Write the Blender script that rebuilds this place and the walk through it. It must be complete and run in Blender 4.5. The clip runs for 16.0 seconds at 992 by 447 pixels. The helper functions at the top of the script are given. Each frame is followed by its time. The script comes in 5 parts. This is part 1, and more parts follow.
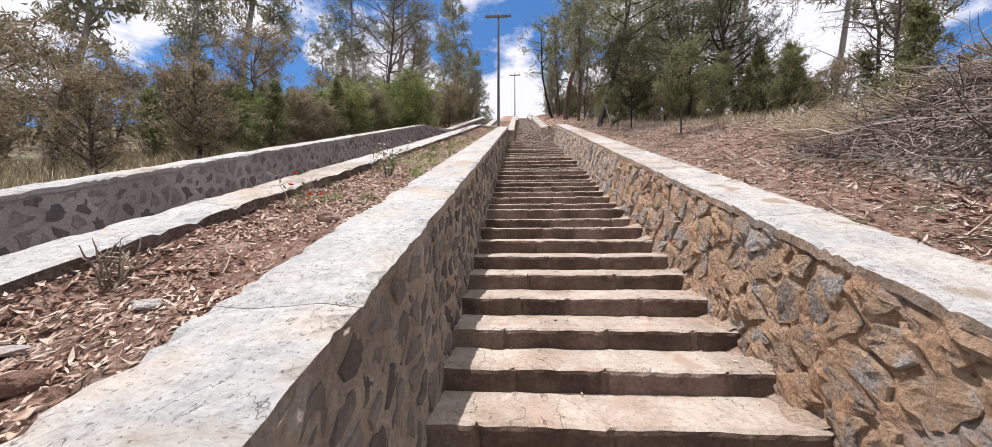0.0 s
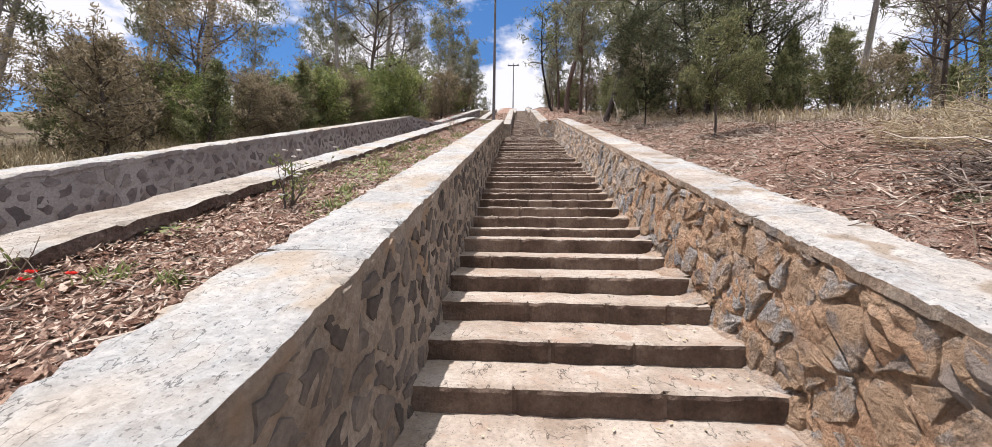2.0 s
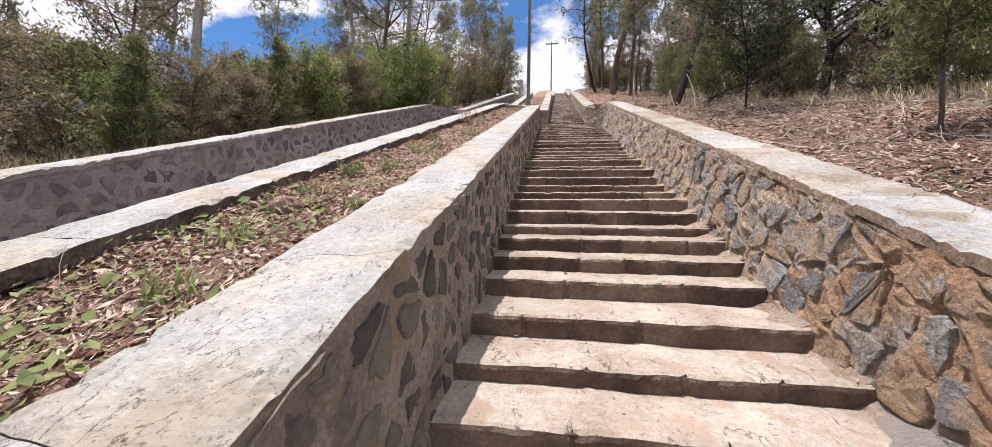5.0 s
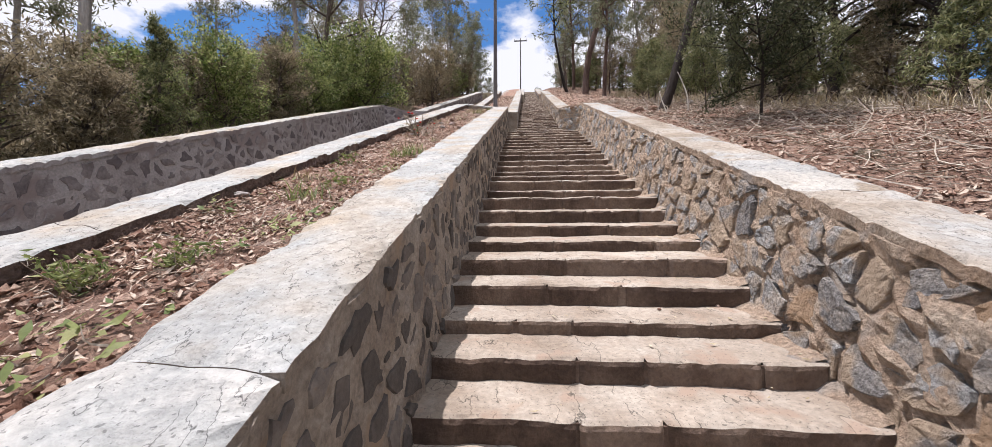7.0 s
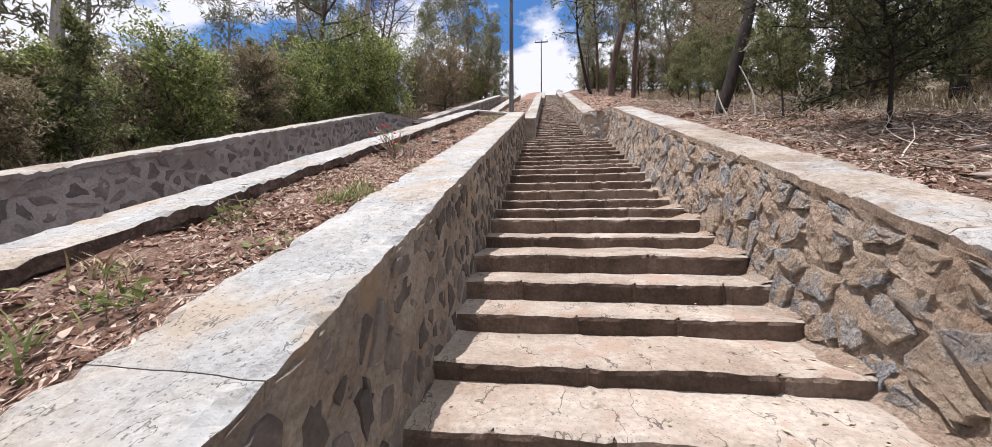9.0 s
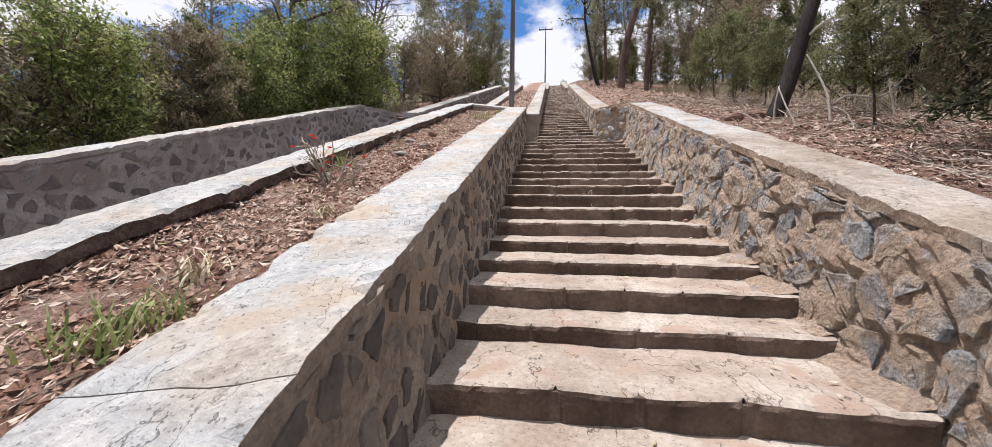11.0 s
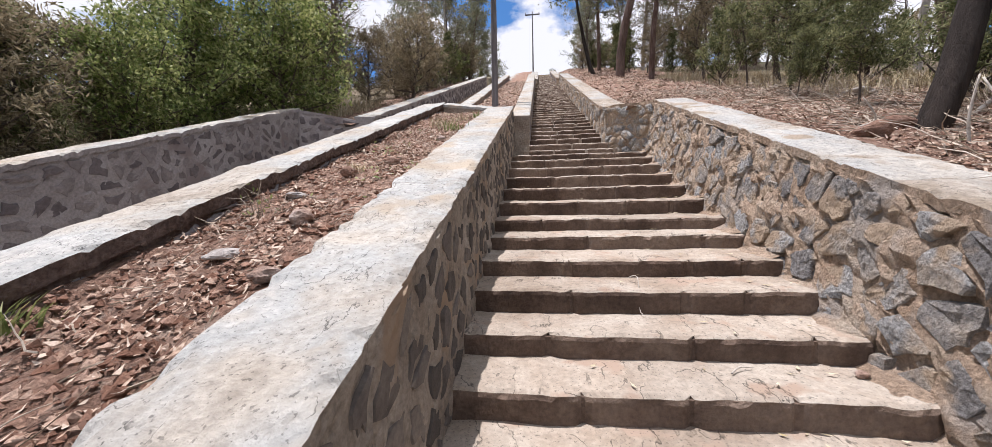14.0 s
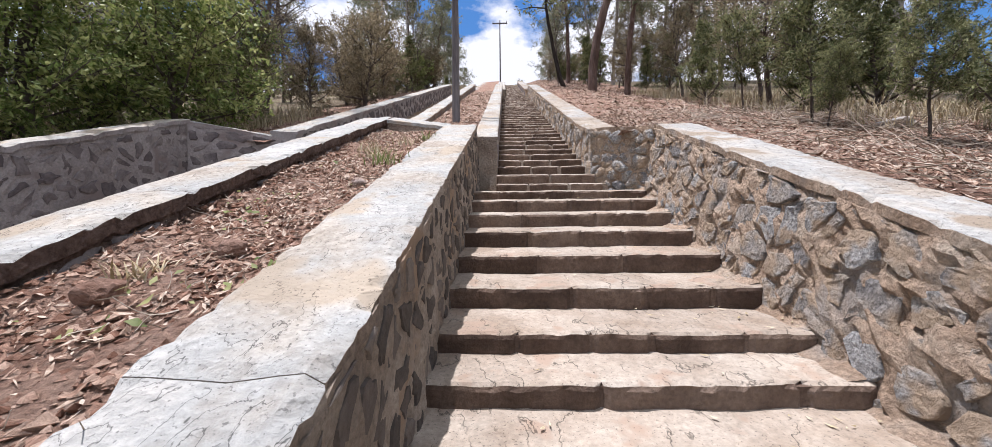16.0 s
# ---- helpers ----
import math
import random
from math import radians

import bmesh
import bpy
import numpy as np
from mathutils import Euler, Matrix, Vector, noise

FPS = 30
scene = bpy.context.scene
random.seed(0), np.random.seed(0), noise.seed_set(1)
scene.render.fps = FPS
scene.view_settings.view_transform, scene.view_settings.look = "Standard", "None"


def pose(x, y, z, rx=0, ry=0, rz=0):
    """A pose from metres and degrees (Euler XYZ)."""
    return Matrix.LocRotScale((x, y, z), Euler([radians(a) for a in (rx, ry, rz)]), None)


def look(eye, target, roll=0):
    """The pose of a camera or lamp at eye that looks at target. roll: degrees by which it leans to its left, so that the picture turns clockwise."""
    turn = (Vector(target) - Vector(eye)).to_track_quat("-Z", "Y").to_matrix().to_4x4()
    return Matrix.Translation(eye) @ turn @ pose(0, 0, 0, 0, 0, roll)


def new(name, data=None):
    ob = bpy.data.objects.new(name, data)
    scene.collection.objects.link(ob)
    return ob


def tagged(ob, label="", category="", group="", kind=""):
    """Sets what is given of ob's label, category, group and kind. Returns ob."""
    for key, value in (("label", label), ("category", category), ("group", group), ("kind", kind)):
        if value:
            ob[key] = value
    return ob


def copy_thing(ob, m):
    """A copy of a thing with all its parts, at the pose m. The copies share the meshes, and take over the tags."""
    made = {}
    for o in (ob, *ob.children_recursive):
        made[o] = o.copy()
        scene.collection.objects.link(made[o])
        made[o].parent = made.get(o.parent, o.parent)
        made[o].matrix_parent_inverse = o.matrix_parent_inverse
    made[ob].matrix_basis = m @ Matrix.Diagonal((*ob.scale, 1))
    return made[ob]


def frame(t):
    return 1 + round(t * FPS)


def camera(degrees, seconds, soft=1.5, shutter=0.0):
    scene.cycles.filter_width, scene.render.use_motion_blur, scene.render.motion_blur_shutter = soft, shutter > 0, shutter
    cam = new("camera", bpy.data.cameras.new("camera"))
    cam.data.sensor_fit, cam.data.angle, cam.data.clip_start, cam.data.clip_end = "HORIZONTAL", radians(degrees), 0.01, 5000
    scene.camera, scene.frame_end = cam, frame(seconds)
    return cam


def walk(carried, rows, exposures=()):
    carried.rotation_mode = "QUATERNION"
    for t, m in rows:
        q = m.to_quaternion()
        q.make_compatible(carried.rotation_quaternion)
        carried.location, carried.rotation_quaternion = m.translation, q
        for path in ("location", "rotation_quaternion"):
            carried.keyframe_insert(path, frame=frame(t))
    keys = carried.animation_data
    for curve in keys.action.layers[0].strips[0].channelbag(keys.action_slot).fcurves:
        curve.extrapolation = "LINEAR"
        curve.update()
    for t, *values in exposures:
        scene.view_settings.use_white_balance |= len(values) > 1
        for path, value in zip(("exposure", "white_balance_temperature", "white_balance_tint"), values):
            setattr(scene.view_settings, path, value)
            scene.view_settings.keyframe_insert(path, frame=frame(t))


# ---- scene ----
cam = camera(104.6, 16.0, soft=0.6)
METRES, EYE, TILT, LEAN, TURN = 14.0, 1.5, 4.0, 0.0, 3.5
ROWS = [
    (0.0, 0.0, 0.0, 0.0, 0.0, 0.0, -0.0),
    (0.5, 0.0033, 0.0271, 0.007, 0.92, -0.74, -0.9),
    (1.0, 0.0035, 0.0577, 0.0178, -0.09, 0.01, -1.76),
    (1.5, 0.0104, 0.0881, 0.0262, 2.75, -1.39, -0.2),
    (2.0, 0.0136, 0.1208, 0.0349, -0.41, -1.12, -0.8),
    (2.5, 0.0201, 0.1519, 0.0442, 2.65, -0.35, -0.37),
    (3.0, 0.0211, 0.1848, 0.0512, 5.13, -1.9, -1.01),
    (3.5, 0.0228, 0.2165, 0.0608, 5.99, -1.5, 0.93),
    (4.0, 0.0215, 0.2529, 0.0696, 6.59, -2.78, -0.69),
    (6.5, 0.0267, 0.4137, 0.1207, 2.27, -3.53, 0.7),
    (7.0, 0.0289, 0.4465, 0.1283, 0.95, -3.63, 0.23),
    (7.5, 0.0332, 0.4787, 0.1386, 0.71, -2.53, 1.74),
    (8.0, 0.0371, 0.5096, 0.1471, -0.93, -4.13, 1.12),
    (8.5, 0.0408, 0.5387, 0.154, 0.33, -4.81, -0.34),
    (9.0, 0.0406, 0.5661, 0.1608, 4.13, -3.12, 0.35),
    (9.5, 0.0428, 0.595, 0.1707, 2.04, -2.84, -0.56),
    (10.0, 0.0439, 0.6212, 0.1788, 5.49, -3.97, 0.17),
    (12.5, 0.0434, 0.7559, 0.2199, 1.13, -5.12, -0.64),
    (13.0, 0.0453, 0.7845, 0.2282, 0.65, -6.25, -0.01),
    (13.5, 0.0433, 0.8125, 0.2355, 0.81, -4.87, -0.22),
    (14.0, 0.0449, 0.8405, 0.2441, 2.92, -5.91, 1.22),
    (14.5, 0.0449, 0.8676, 0.2506, 1.96, -4.96, 0.55),
    (15.0, 0.0439, 0.8976, 0.2587, -0.09, -6.07, 0.61),
    (15.5, 0.044, 0.9262, 0.269, 2.79, -6.38, 1.52),
    (16.0, 0.0486, 0.956, 0.2774, -2.06, -4.83, 0.4),
]
walk(cam, [(t, pose(0, 0, EYE, TILT, LEAN, TURN) @ pose(METRES * x, METRES * y, METRES * z, 90 + pitch, roll, yaw)) for t, x, y, z, yaw, pitch, roll in ROWS],
     [(0.0, 0.31, 6300, 17), (4.0, 0.33, 6400, 17), (7.0, 0.29, 6200, 17), (13.5, 0.29, 6200, 17), (16.0, 0.36, 6050, 17)])
# ---------------------------------------------------------------- light
SUN = Vector((-0.18, 0.09, 1.0)).normalized()
world = bpy.data.worlds.new("sky")
scene.world = world
world.use_nodes = True
wn, wl = world.node_tree.nodes, world.node_tree.links
for n in list(wn):
    wn.remove(n)


def add(nodes, kind, **values):
    n = nodes.new(kind)
    for key, value in values.items():
        if key in n.inputs:
            n.inputs[key].default_value = value
    return n


sky = wn.new("ShaderNodeTexSky")
sky.sky_type = "NISHITA"
sky.sun_disc = False
sky.sun_elevation = math.asin(SUN.z)
sky.sun_rotation = math.atan2(SUN.x, SUN.y)
sky.altitude = 400
sky.air_density, sky.dust_density, sky.ozone_density = 1.0, 0.7, 1.2
coord = wn.new("ShaderNodeTexCoord")
sep = wn.new("ShaderNodeSeparateXYZ")
wl.new(coord.outputs["Generated"], sep.inputs[0])
lift = wn.new("ShaderNodeMath")
lift.operation = "ADD"
lift.inputs[1].default_value = 0.25
wl.new(sep.outputs["Z"], lift.inputs[0])
flat = wn.new("ShaderNodeVectorMath")
flat.operation = "DIVIDE"
drift = wn.new("ShaderNodeVectorMath")
drift.inputs[1].default_value = (0.55, 0.4, 2.3)
wl.new(coord.outputs["Generated"], flat.inputs[0])
wl.new(lift.outputs[0], flat.inputs[1])
cloud = add(wn, "ShaderNodeTexNoise", Scale=1.7, Detail=9.0, Roughness=0.56)
wl.new(flat.outputs[0], drift.inputs[0])
wl.new(drift.outputs[0], cloud.inputs["Vector"])
cover = wn.new("ShaderNodeValToRGB")
cover.color_ramp.elements[0].position, cover.color_ramp.elements[1].position = 0.415, 0.475
wl.new(cloud.outputs["Fac"], cover.inputs[0])
mixed = wn.new("ShaderNodeMix")
mixed.data_type = "RGBA"
mixed.inputs[7].default_value = (23.0, 23.4, 24.0, 1)
wl.new(cover.outputs[0], mixed.inputs[0])
clear = wn.new("ShaderNodeVectorMath")
clear.operation = "MULTIPLY"
clear.inputs[1].default_value = (1.5, 2.6, 3.4)
wl.new(sky.outputs[0], clear.inputs[0])
wl.new(clear.outputs[0], mixed.inputs[6])
back = add(wn, "ShaderNodeBackground", Strength=0.034)
wl.new(mixed.outputs[2], back.inputs["Color"])
out = wn.new("ShaderNodeOutputWorld")
wl.new(back.outputs[0], out.inputs[0])

sun = new("sun", bpy.data.lights.new("sun", "SUN"))
sun.data.energy, sun.data.angle, sun.data.color = 5.0, radians(0.53), (1.0, 0.965, 0.92)
sun.matrix_world = look(SUN * 60, (0, 0, 0))


# ---------------------------------------------------------------- materials
def surface(name, colors, scale=3.0, grain=40.0, rough=0.9, bump=0.3, depth=0.02, vary="", vary_by=0.25, spots=None, leaf=False, squeeze=None, speck=0.3, flakes=0.0, pits=0.0):
    """A rough natural surface: a ramp of colours by broad noise, darkened and lightened by fine grain, with relief."""
    m = bpy.data.materials.new(name)
    m.use_nodes = True
    nodes, links = m.node_tree.nodes, m.node_tree.links
    bsdf = nodes["Principled BSDF"]
    bsdf.inputs["Roughness"].default_value = rough
    bsdf.inputs["Specular IOR Level"].default_value = 0.25
    c = nodes.new("ShaderNodeTexCoord")
    where = c.outputs["Object"]
    if squeeze:
        mp = nodes.new("ShaderNodeMapping")
        mp.inputs["Scale"].default_value = squeeze
        links.new(where, mp.inputs[0])
        where = mp.outputs[0]
    broad = add(nodes, "ShaderNodeTexNoise", Scale=scale, Detail=5.0, Roughness=0.6)
    fine = add(nodes, "ShaderNodeTexNoise", Scale=grain, Detail=7.0, Roughness=0.7)
    links.new(where, broad.inputs["Vector"])
    links.new(where, fine.inputs["Vector"])
    ramp = nodes.new("ShaderNodeValToRGB")
    els = ramp.color_ramp.elements
    while len(els) < len(colors):
        els.new(0.5)
    for k, col in enumerate(colors):
        els[k].position = 0.3 + 0.4 * k / max(1, len(colors) - 1)
        els[k].color = (*col, 1)
    pick = broad.outputs["Fac"]
    if vary:
        src = nodes.new("ShaderNodeObjectInfo").outputs["Random"] if vary == "object" else nodes.new("ShaderNodeNewGeometry").outputs["Random Per Island"]
        shift = nodes.new("ShaderNodeMath")
        shift.operation = "MULTIPLY_ADD"
        shift.inputs[1].default_value = vary_by
        shift.inputs[2].default_value = -vary_by / 2
        links.new(src, shift.inputs[0])
        sumn = nodes.new("ShaderNodeMath")
        links.new(shift.outputs[0], sumn.inputs[0])
        links.new(pick, sumn.inputs[1])
        pick = sumn.outputs[0]
    links.new(pick, ramp.inputs[0])
    col = ramp.outputs[0]
    gr = nodes.new("ShaderNodeMapRange")
    gr.inputs["From Min"].default_value, gr.inputs["From Max"].default_value = 0.3, 0.7
    gr.inputs["To Min"].default_value, gr.inputs["To Max"].default_value = 1.0 - speck, 1.0 + speck * 0.75
    links.new(fine.outputs["Fac"], gr.inputs[0])
    mul = nodes.new("ShaderNodeVectorMath")
    mul.operation = "SCALE"
    links.new(col, mul.inputs[0])
    links.new(gr.outputs[0], mul.inputs["Scale"])
    col = mul.outputs[0]
    height = fine.outputs["Fac"]
    if spots:
        spot = add(nodes, "ShaderNodeTexNoise", Scale=spots[1], Detail=3.0, Roughness=0.5)
        links.new(where, spot.inputs["Vector"])
        sr = nodes.new("ShaderNodeValToRGB")
        sr.color_ramp.elements[0].position, sr.color_ramp.elements[1].position = spots[2], spots[2] + 0.08
        links.new(spot.outputs["Fac"], sr.inputs[0])
        mx = nodes.new("ShaderNodeMix")
        mx.data_type = "RGBA"
        mx.inputs[7].default_value = (*spots[0], 1)
        links.new(sr.outputs[0], mx.inputs[0])
        links.new(col, mx.inputs[6])
        col = mx.outputs[2]
    if flakes:
        # the skin has come off in flat layers with sharp little steps
        ly = add(nodes, "ShaderNodeTexNoise", Scale=flakes, Detail=6.0, Roughness=0.55)
        lm = nodes.new("ShaderNodeMapping")
        lm.inputs["Scale"].default_value = (1.0, 0.5, 1.0)
        lm.inputs["Rotation"].default_value = (0, 0, 0.25)
        links.new(where, lm.inputs[0])
        links.new(lm.outputs[0], ly.inputs["Vector"])
        snap = nodes.new("ShaderNodeMath")
        snap.operation = "SNAP"
        snap.inputs[1].default_value = 0.085
        links.new(ly.outputs["Fac"], snap.inputs[0])
        over = nodes.new("ShaderNodeMath")
        over.operation = "SUBTRACT"
        links.new(ly.outputs["Fac"], over.inputs[0])
        links.new(snap.outputs[0], over.inputs[1])
        edge = nodes.new("ShaderNodeMapRange")
        edge.inputs["From Min"].default_value, edge.inputs["From Max"].default_value = 0.002, 0.007
        edge.inputs["To Min"].default_value = 0.36
        links.new(over.outputs[0], edge.inputs[0])
        gate = add(nodes, "ShaderNodeTexNoise", Scale=4.5, Detail=3.0)
        links.new(where, gate.inputs["Vector"])
        gm = nodes.new("ShaderNodeMapRange")
        gm.inputs["From Min"].default_value, gm.inputs["From Max"].default_value = 0.43, 0.53
        links.new(gate.outputs["Fac"], gm.inputs[0])
        line = nodes.new("ShaderNodeMath")
        line.operation = "MAXIMUM"
        links.new(edge.outputs[0], line.inputs[0])
        links.new(gm.outputs[0], line.inputs[1])
        dot = add(nodes, "ShaderNodeTexNoise", Scale=75.0, Detail=2.0, Roughness=0.5)
        links.new(where, dot.inputs["Vector"])
        dm = nodes.new("ShaderNodeMapRange")
        dm.inputs["From Min"].default_value, dm.inputs["From Max"].default_value = 0.31, 0.38
        dm.inputs["To Min"].default_value = 0.55
        links.new(dot.outputs["Fac"], dm.inputs[0])
        worn = nodes.new("ShaderNodeMath")
        worn.operation = "MULTIPLY"
        links.new(line.outputs[0], worn.inputs[0])
        links.new(dm.outputs[0], worn.inputs[1])
        fl = nodes.new("ShaderNodeMath")
        fl.operation = "MULTIPLY_ADD"
        fl.inputs[1].default_value = 6.0
        links.new(snap.outputs[0], fl.inputs[0])
        links.new(height, fl.inputs[2])
        height = fl.outputs[0]
        tone = nodes.new("ShaderNodeMapRange")
        tone.inputs["From Min"].default_value, tone.inputs["From Max"].default_value = 0.3, 0.7
        tone.inputs["To Min"].default_value, tone.inputs["To Max"].default_value = 0.84, 1.1
        links.new(snap.outputs[0], tone.inputs[0])
        m3 = nodes.new("ShaderNodeVectorMath")
        m3.operation = "SCALE"
        links.new(col, m3.inputs[0])
        shade = nodes.new("ShaderNodeMath")
        shade.operation = "MULTIPLY"
        links.new(tone.outputs[0], shade.inputs[0])
        links.new(worn.outputs[0], shade.inputs[1])
        links.new(shade.outputs[0], m3.inputs["Scale"])
        col = m3.outputs[0]
    if pits:
        # coarse weathered pits and crystals in broken stone
        pv = add(nodes, "ShaderNodeTexVoronoi", Scale=pits)
        warp = add(nodes, "ShaderNodeTexNoise", Scale=pits * 0.6, Detail=3.0)
        mixv = nodes.new("ShaderNodeVectorMath")
        mixv.operation = "MULTIPLY_ADD"
        mixv.inputs[1].default_value = (0.05, 0.05, 0.05)
        links.new(where, warp.inputs["Vector"])
        links.new(warp.outputs["Color"], mixv.inputs[0])
        links.new(where, mixv.inputs[2])
        links.new(mixv.outputs[0], pv.inputs["Vector"])
        pm = nodes.new("ShaderNodeMath")
        pm.operation = "MULTIPLY_ADD"
        pm.inputs[1].default_value = -0.4
        links.new(pv.outputs["Distance"], pm.inputs[0])
        links.new(height, pm.inputs[2])
        height = pm.outputs[0]
    links.new(col, bsdf.inputs["Base Color"])
    if bump:
        both = nodes.new("ShaderNodeMath")
        both.operation = "MULTIPLY_ADD"
        both.inputs[1].default_value = 1.5
        links.new(broad.outputs["Fac"], both.inputs[0])
        links.new(height, both.inputs[2])
        b = add(nodes, "ShaderNodeBump", Strength=bump, Distance=depth)
        links.new(both.outputs[0], b.inputs["Height"])
        links.new(b.outputs[0], bsdf.inputs["Normal"])
    if leaf:
        tr = nodes.new("ShaderNodeBsdfTranslucent")
        links.new(col, tr.inputs["Color"])
        ms = nodes.new("ShaderNodeMixShader")
        ms.inputs[0].default_value = 0.33
        links.new(bsdf.outputs[0], ms.inputs[1])
        links.new(tr.outputs[0], ms.inputs[2])
        links.new(ms.outputs[0], nodes["Material Output"].inputs[0])
    return m


CAP = surface("weathered_cement_cap", [(0.37, 0.315, 0.25), (0.48, 0.435, 0.37), (0.44, 0.44, 0.415), (0.53, 0.505, 0.46)], 1.5, 24, 0.92, 1.0, 0.02, "object", 0.12, ((0.44, 0.37, 0.285), 2.2, 0.58), speck=0.24, flakes=3.0)
CAP_TAN = surface("weathered_sandstone_cap", [(0.33, 0.27, 0.205), (0.44, 0.385, 0.32), (0.43, 0.425, 0.40), (0.49, 0.455, 0.40)], 1.5, 24, 0.92, 1.0, 0.02, "object", 0.35, ((0.33, 0.27, 0.205), 3.0, 0.58), speck=0.26, flakes=3.2)
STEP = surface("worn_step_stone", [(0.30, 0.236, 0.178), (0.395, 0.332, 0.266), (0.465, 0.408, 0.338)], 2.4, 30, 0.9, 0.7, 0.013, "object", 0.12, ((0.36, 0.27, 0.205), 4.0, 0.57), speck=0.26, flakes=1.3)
# Unworn brown stone, with the shade of the upright faces put into it.
RISER = surface("unworn_shaded_riser_stone", [(0.085, 0.056, 0.041), (0.15, 0.103, 0.076), (0.225, 0.164, 0.124)], 3.5, 40, 0.92, 1.0, 0.02, "object", 0.35, pits=16)
RUBBLE = surface("grey_tan_rubble_stone", [(0.28, 0.265, 0.255), (0.38, 0.345, 0.31), (0.46, 0.39, 0.32), (0.45, 0.44, 0.425)], 5.0, 50, 0.95, 1.0, 0.05, "object", 0.5, ((0.49, 0.375, 0.27), 4.0, 0.49), speck=0.6, pits=30)
DARKSTONE = surface("dark_trachyte_stone", [(0.125, 0.107, 0.108), (0.185, 0.16, 0.157), (0.25, 0.222, 0.215)], 5.0, 35, 0.9, 0.6, 0.02, "object", 0.5, pits=20)
# Left wall stone, darkened so part of the face's shade sits in its colour.
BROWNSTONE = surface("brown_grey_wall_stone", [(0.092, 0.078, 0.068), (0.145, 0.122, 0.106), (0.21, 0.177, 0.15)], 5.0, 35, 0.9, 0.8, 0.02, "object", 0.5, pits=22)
MORTAR_TAN = surface("sandy_orange_mortar", [(0.40, 0.28, 0.192), (0.50, 0.375, 0.275), (0.53, 0.44, 0.345)], 3.5, 40, 0.97, 1.0, 0.05, spots=((0.40, 0.35, 0.305), 2.2, 0.57), speck=0.45, pits=20)
RUBBLE_CLAY = surface("clay_stained_rubble_stone", [(0.29, 0.235, 0.195), (0.40, 0.30, 0.22), (0.47, 0.335, 0.225), (0.45, 0.41, 0.37)], 5.0, 50, 0.95, 1.0, 0.05, "object", 0.5, ((0.49, 0.335, 0.215), 4.0, 0.46), speck=0.6, pits=30)
MORTAR_CLAY = surface("clay_orange_mortar", [(0.39, 0.225, 0.132), (0.50, 0.322, 0.20), (0.52, 0.38, 0.265)], 3.5, 40, 0.97, 1.0, 0.05, spots=((0.38, 0.315, 0.265), 2.2, 0.57), speck=0.45, pits=20)
MORTAR = surface("grey_beige_mortar", [(0.235, 0.18, 0.139), (0.35, 0.288, 0.23), (0.445, 0.38, 0.315)], 2.4, 38, 0.95, 1.0, 0.03, spots=((0.37, 0.27, 0.19), 2.5, 0.58), speck=0.4, pits=24)
MORTAR_GREY = surface("grey_mortar", [(0.235, 0.205, 0.198), (0.33, 0.30, 0.29), (0.40, 0.37, 0.36)], 1.6, 40, 0.95, 0.8, 0.02, spots=((0.24, 0.20, 0.19), 2.2, 0.56))
SOIL = surface("red_brown_soil", [(0.21, 0.115, 0.078), (0.345, 0.21, 0.15), (0.47, 0.325, 0.245)], 4.0, 45, 1.0, 1.0, 0.06, spots=((0.43, 0.31, 0.24), 9.0, 0.57), speck=0.5)
EARTH = surface("dry_grassy_earth", [(0.10, 0.07, 0.048), (0.18, 0.14, 0.09), (0.27, 0.22, 0.145)], 0.35, 18, 1.0, 1.0, 0.08, spots=((0.20, 0.19, 0.105), 1.2, 0.55))
LITTER = surface("dead_leaf_litter", [(0.12, 0.066, 0.045), (0.25, 0.155, 0.108), (0.38, 0.265, 0.19), (0.50, 0.40, 0.315)], 30, 60, 0.9, 0.2, 0.01, "island", 0.85)
# Soil stains, and the kerb side's shade put into the same dark brown.
KERBSIDE = surface("dirt_stained_shaded_masonry", [(0.10, 0.068, 0.054), (0.17, 0.12, 0.098), (0.26, 0.20, 0.17)], 5, 40, 1.0, 1.0, 0.04, speck=0.45, pits=18)
CLOD = surface("red_soil_clod", [(0.21, 0.11, 0.073), (0.35, 0.21, 0.15), (0.49, 0.345, 0.26)], 12, 60, 1.0, 0.8, 0.02, "island", 0.6)
TWIG = surface("dry_twig", [(0.18, 0.14, 0.10), (0.32, 0.26, 0.20), (0.50, 0.43, 0.35)], 20, 60, 0.95, 0.3, 0.01, "island", 0.6)
STRAW = surface("dry_straw", [(0.34, 0.27, 0.15), (0.47, 0.39, 0.25), (0.56, 0.49, 0.35)], 20, 60, 0.9, 0.1, 0.01, "island", 0.5)
BRUSH = surface("grey_brown_brushwood", [(0.10, 0.075, 0.06), (0.21, 0.165, 0.135), (0.38, 0.315, 0.265)], 20, 60, 0.95, 0.3, 0.01, "island", 0.8)
BARK = surface("dark_bark", [(0.065, 0.05, 0.042), (0.12, 0.095, 0.08), (0.19, 0.155, 0.13)], 6, 40, 0.95, 0.9, 0.04, squeeze=(1, 1, 0.2))
BARK_DARK = surface("black_brown_bark", [(0.02, 0.015, 0.012), (0.038, 0.029, 0.024), (0.065, 0.05, 0.042)], 6, 40, 0.95, 0.9, 0.04, squeeze=(1, 1, 0.2))
BARK_RED = surface("reddish_bark", [(0.085, 0.055, 0.045), (0.15, 0.098, 0.08), (0.22, 0.16, 0.135)], 6, 40, 0.95, 0.9, 0.04, squeeze=(1, 1, 0.2))
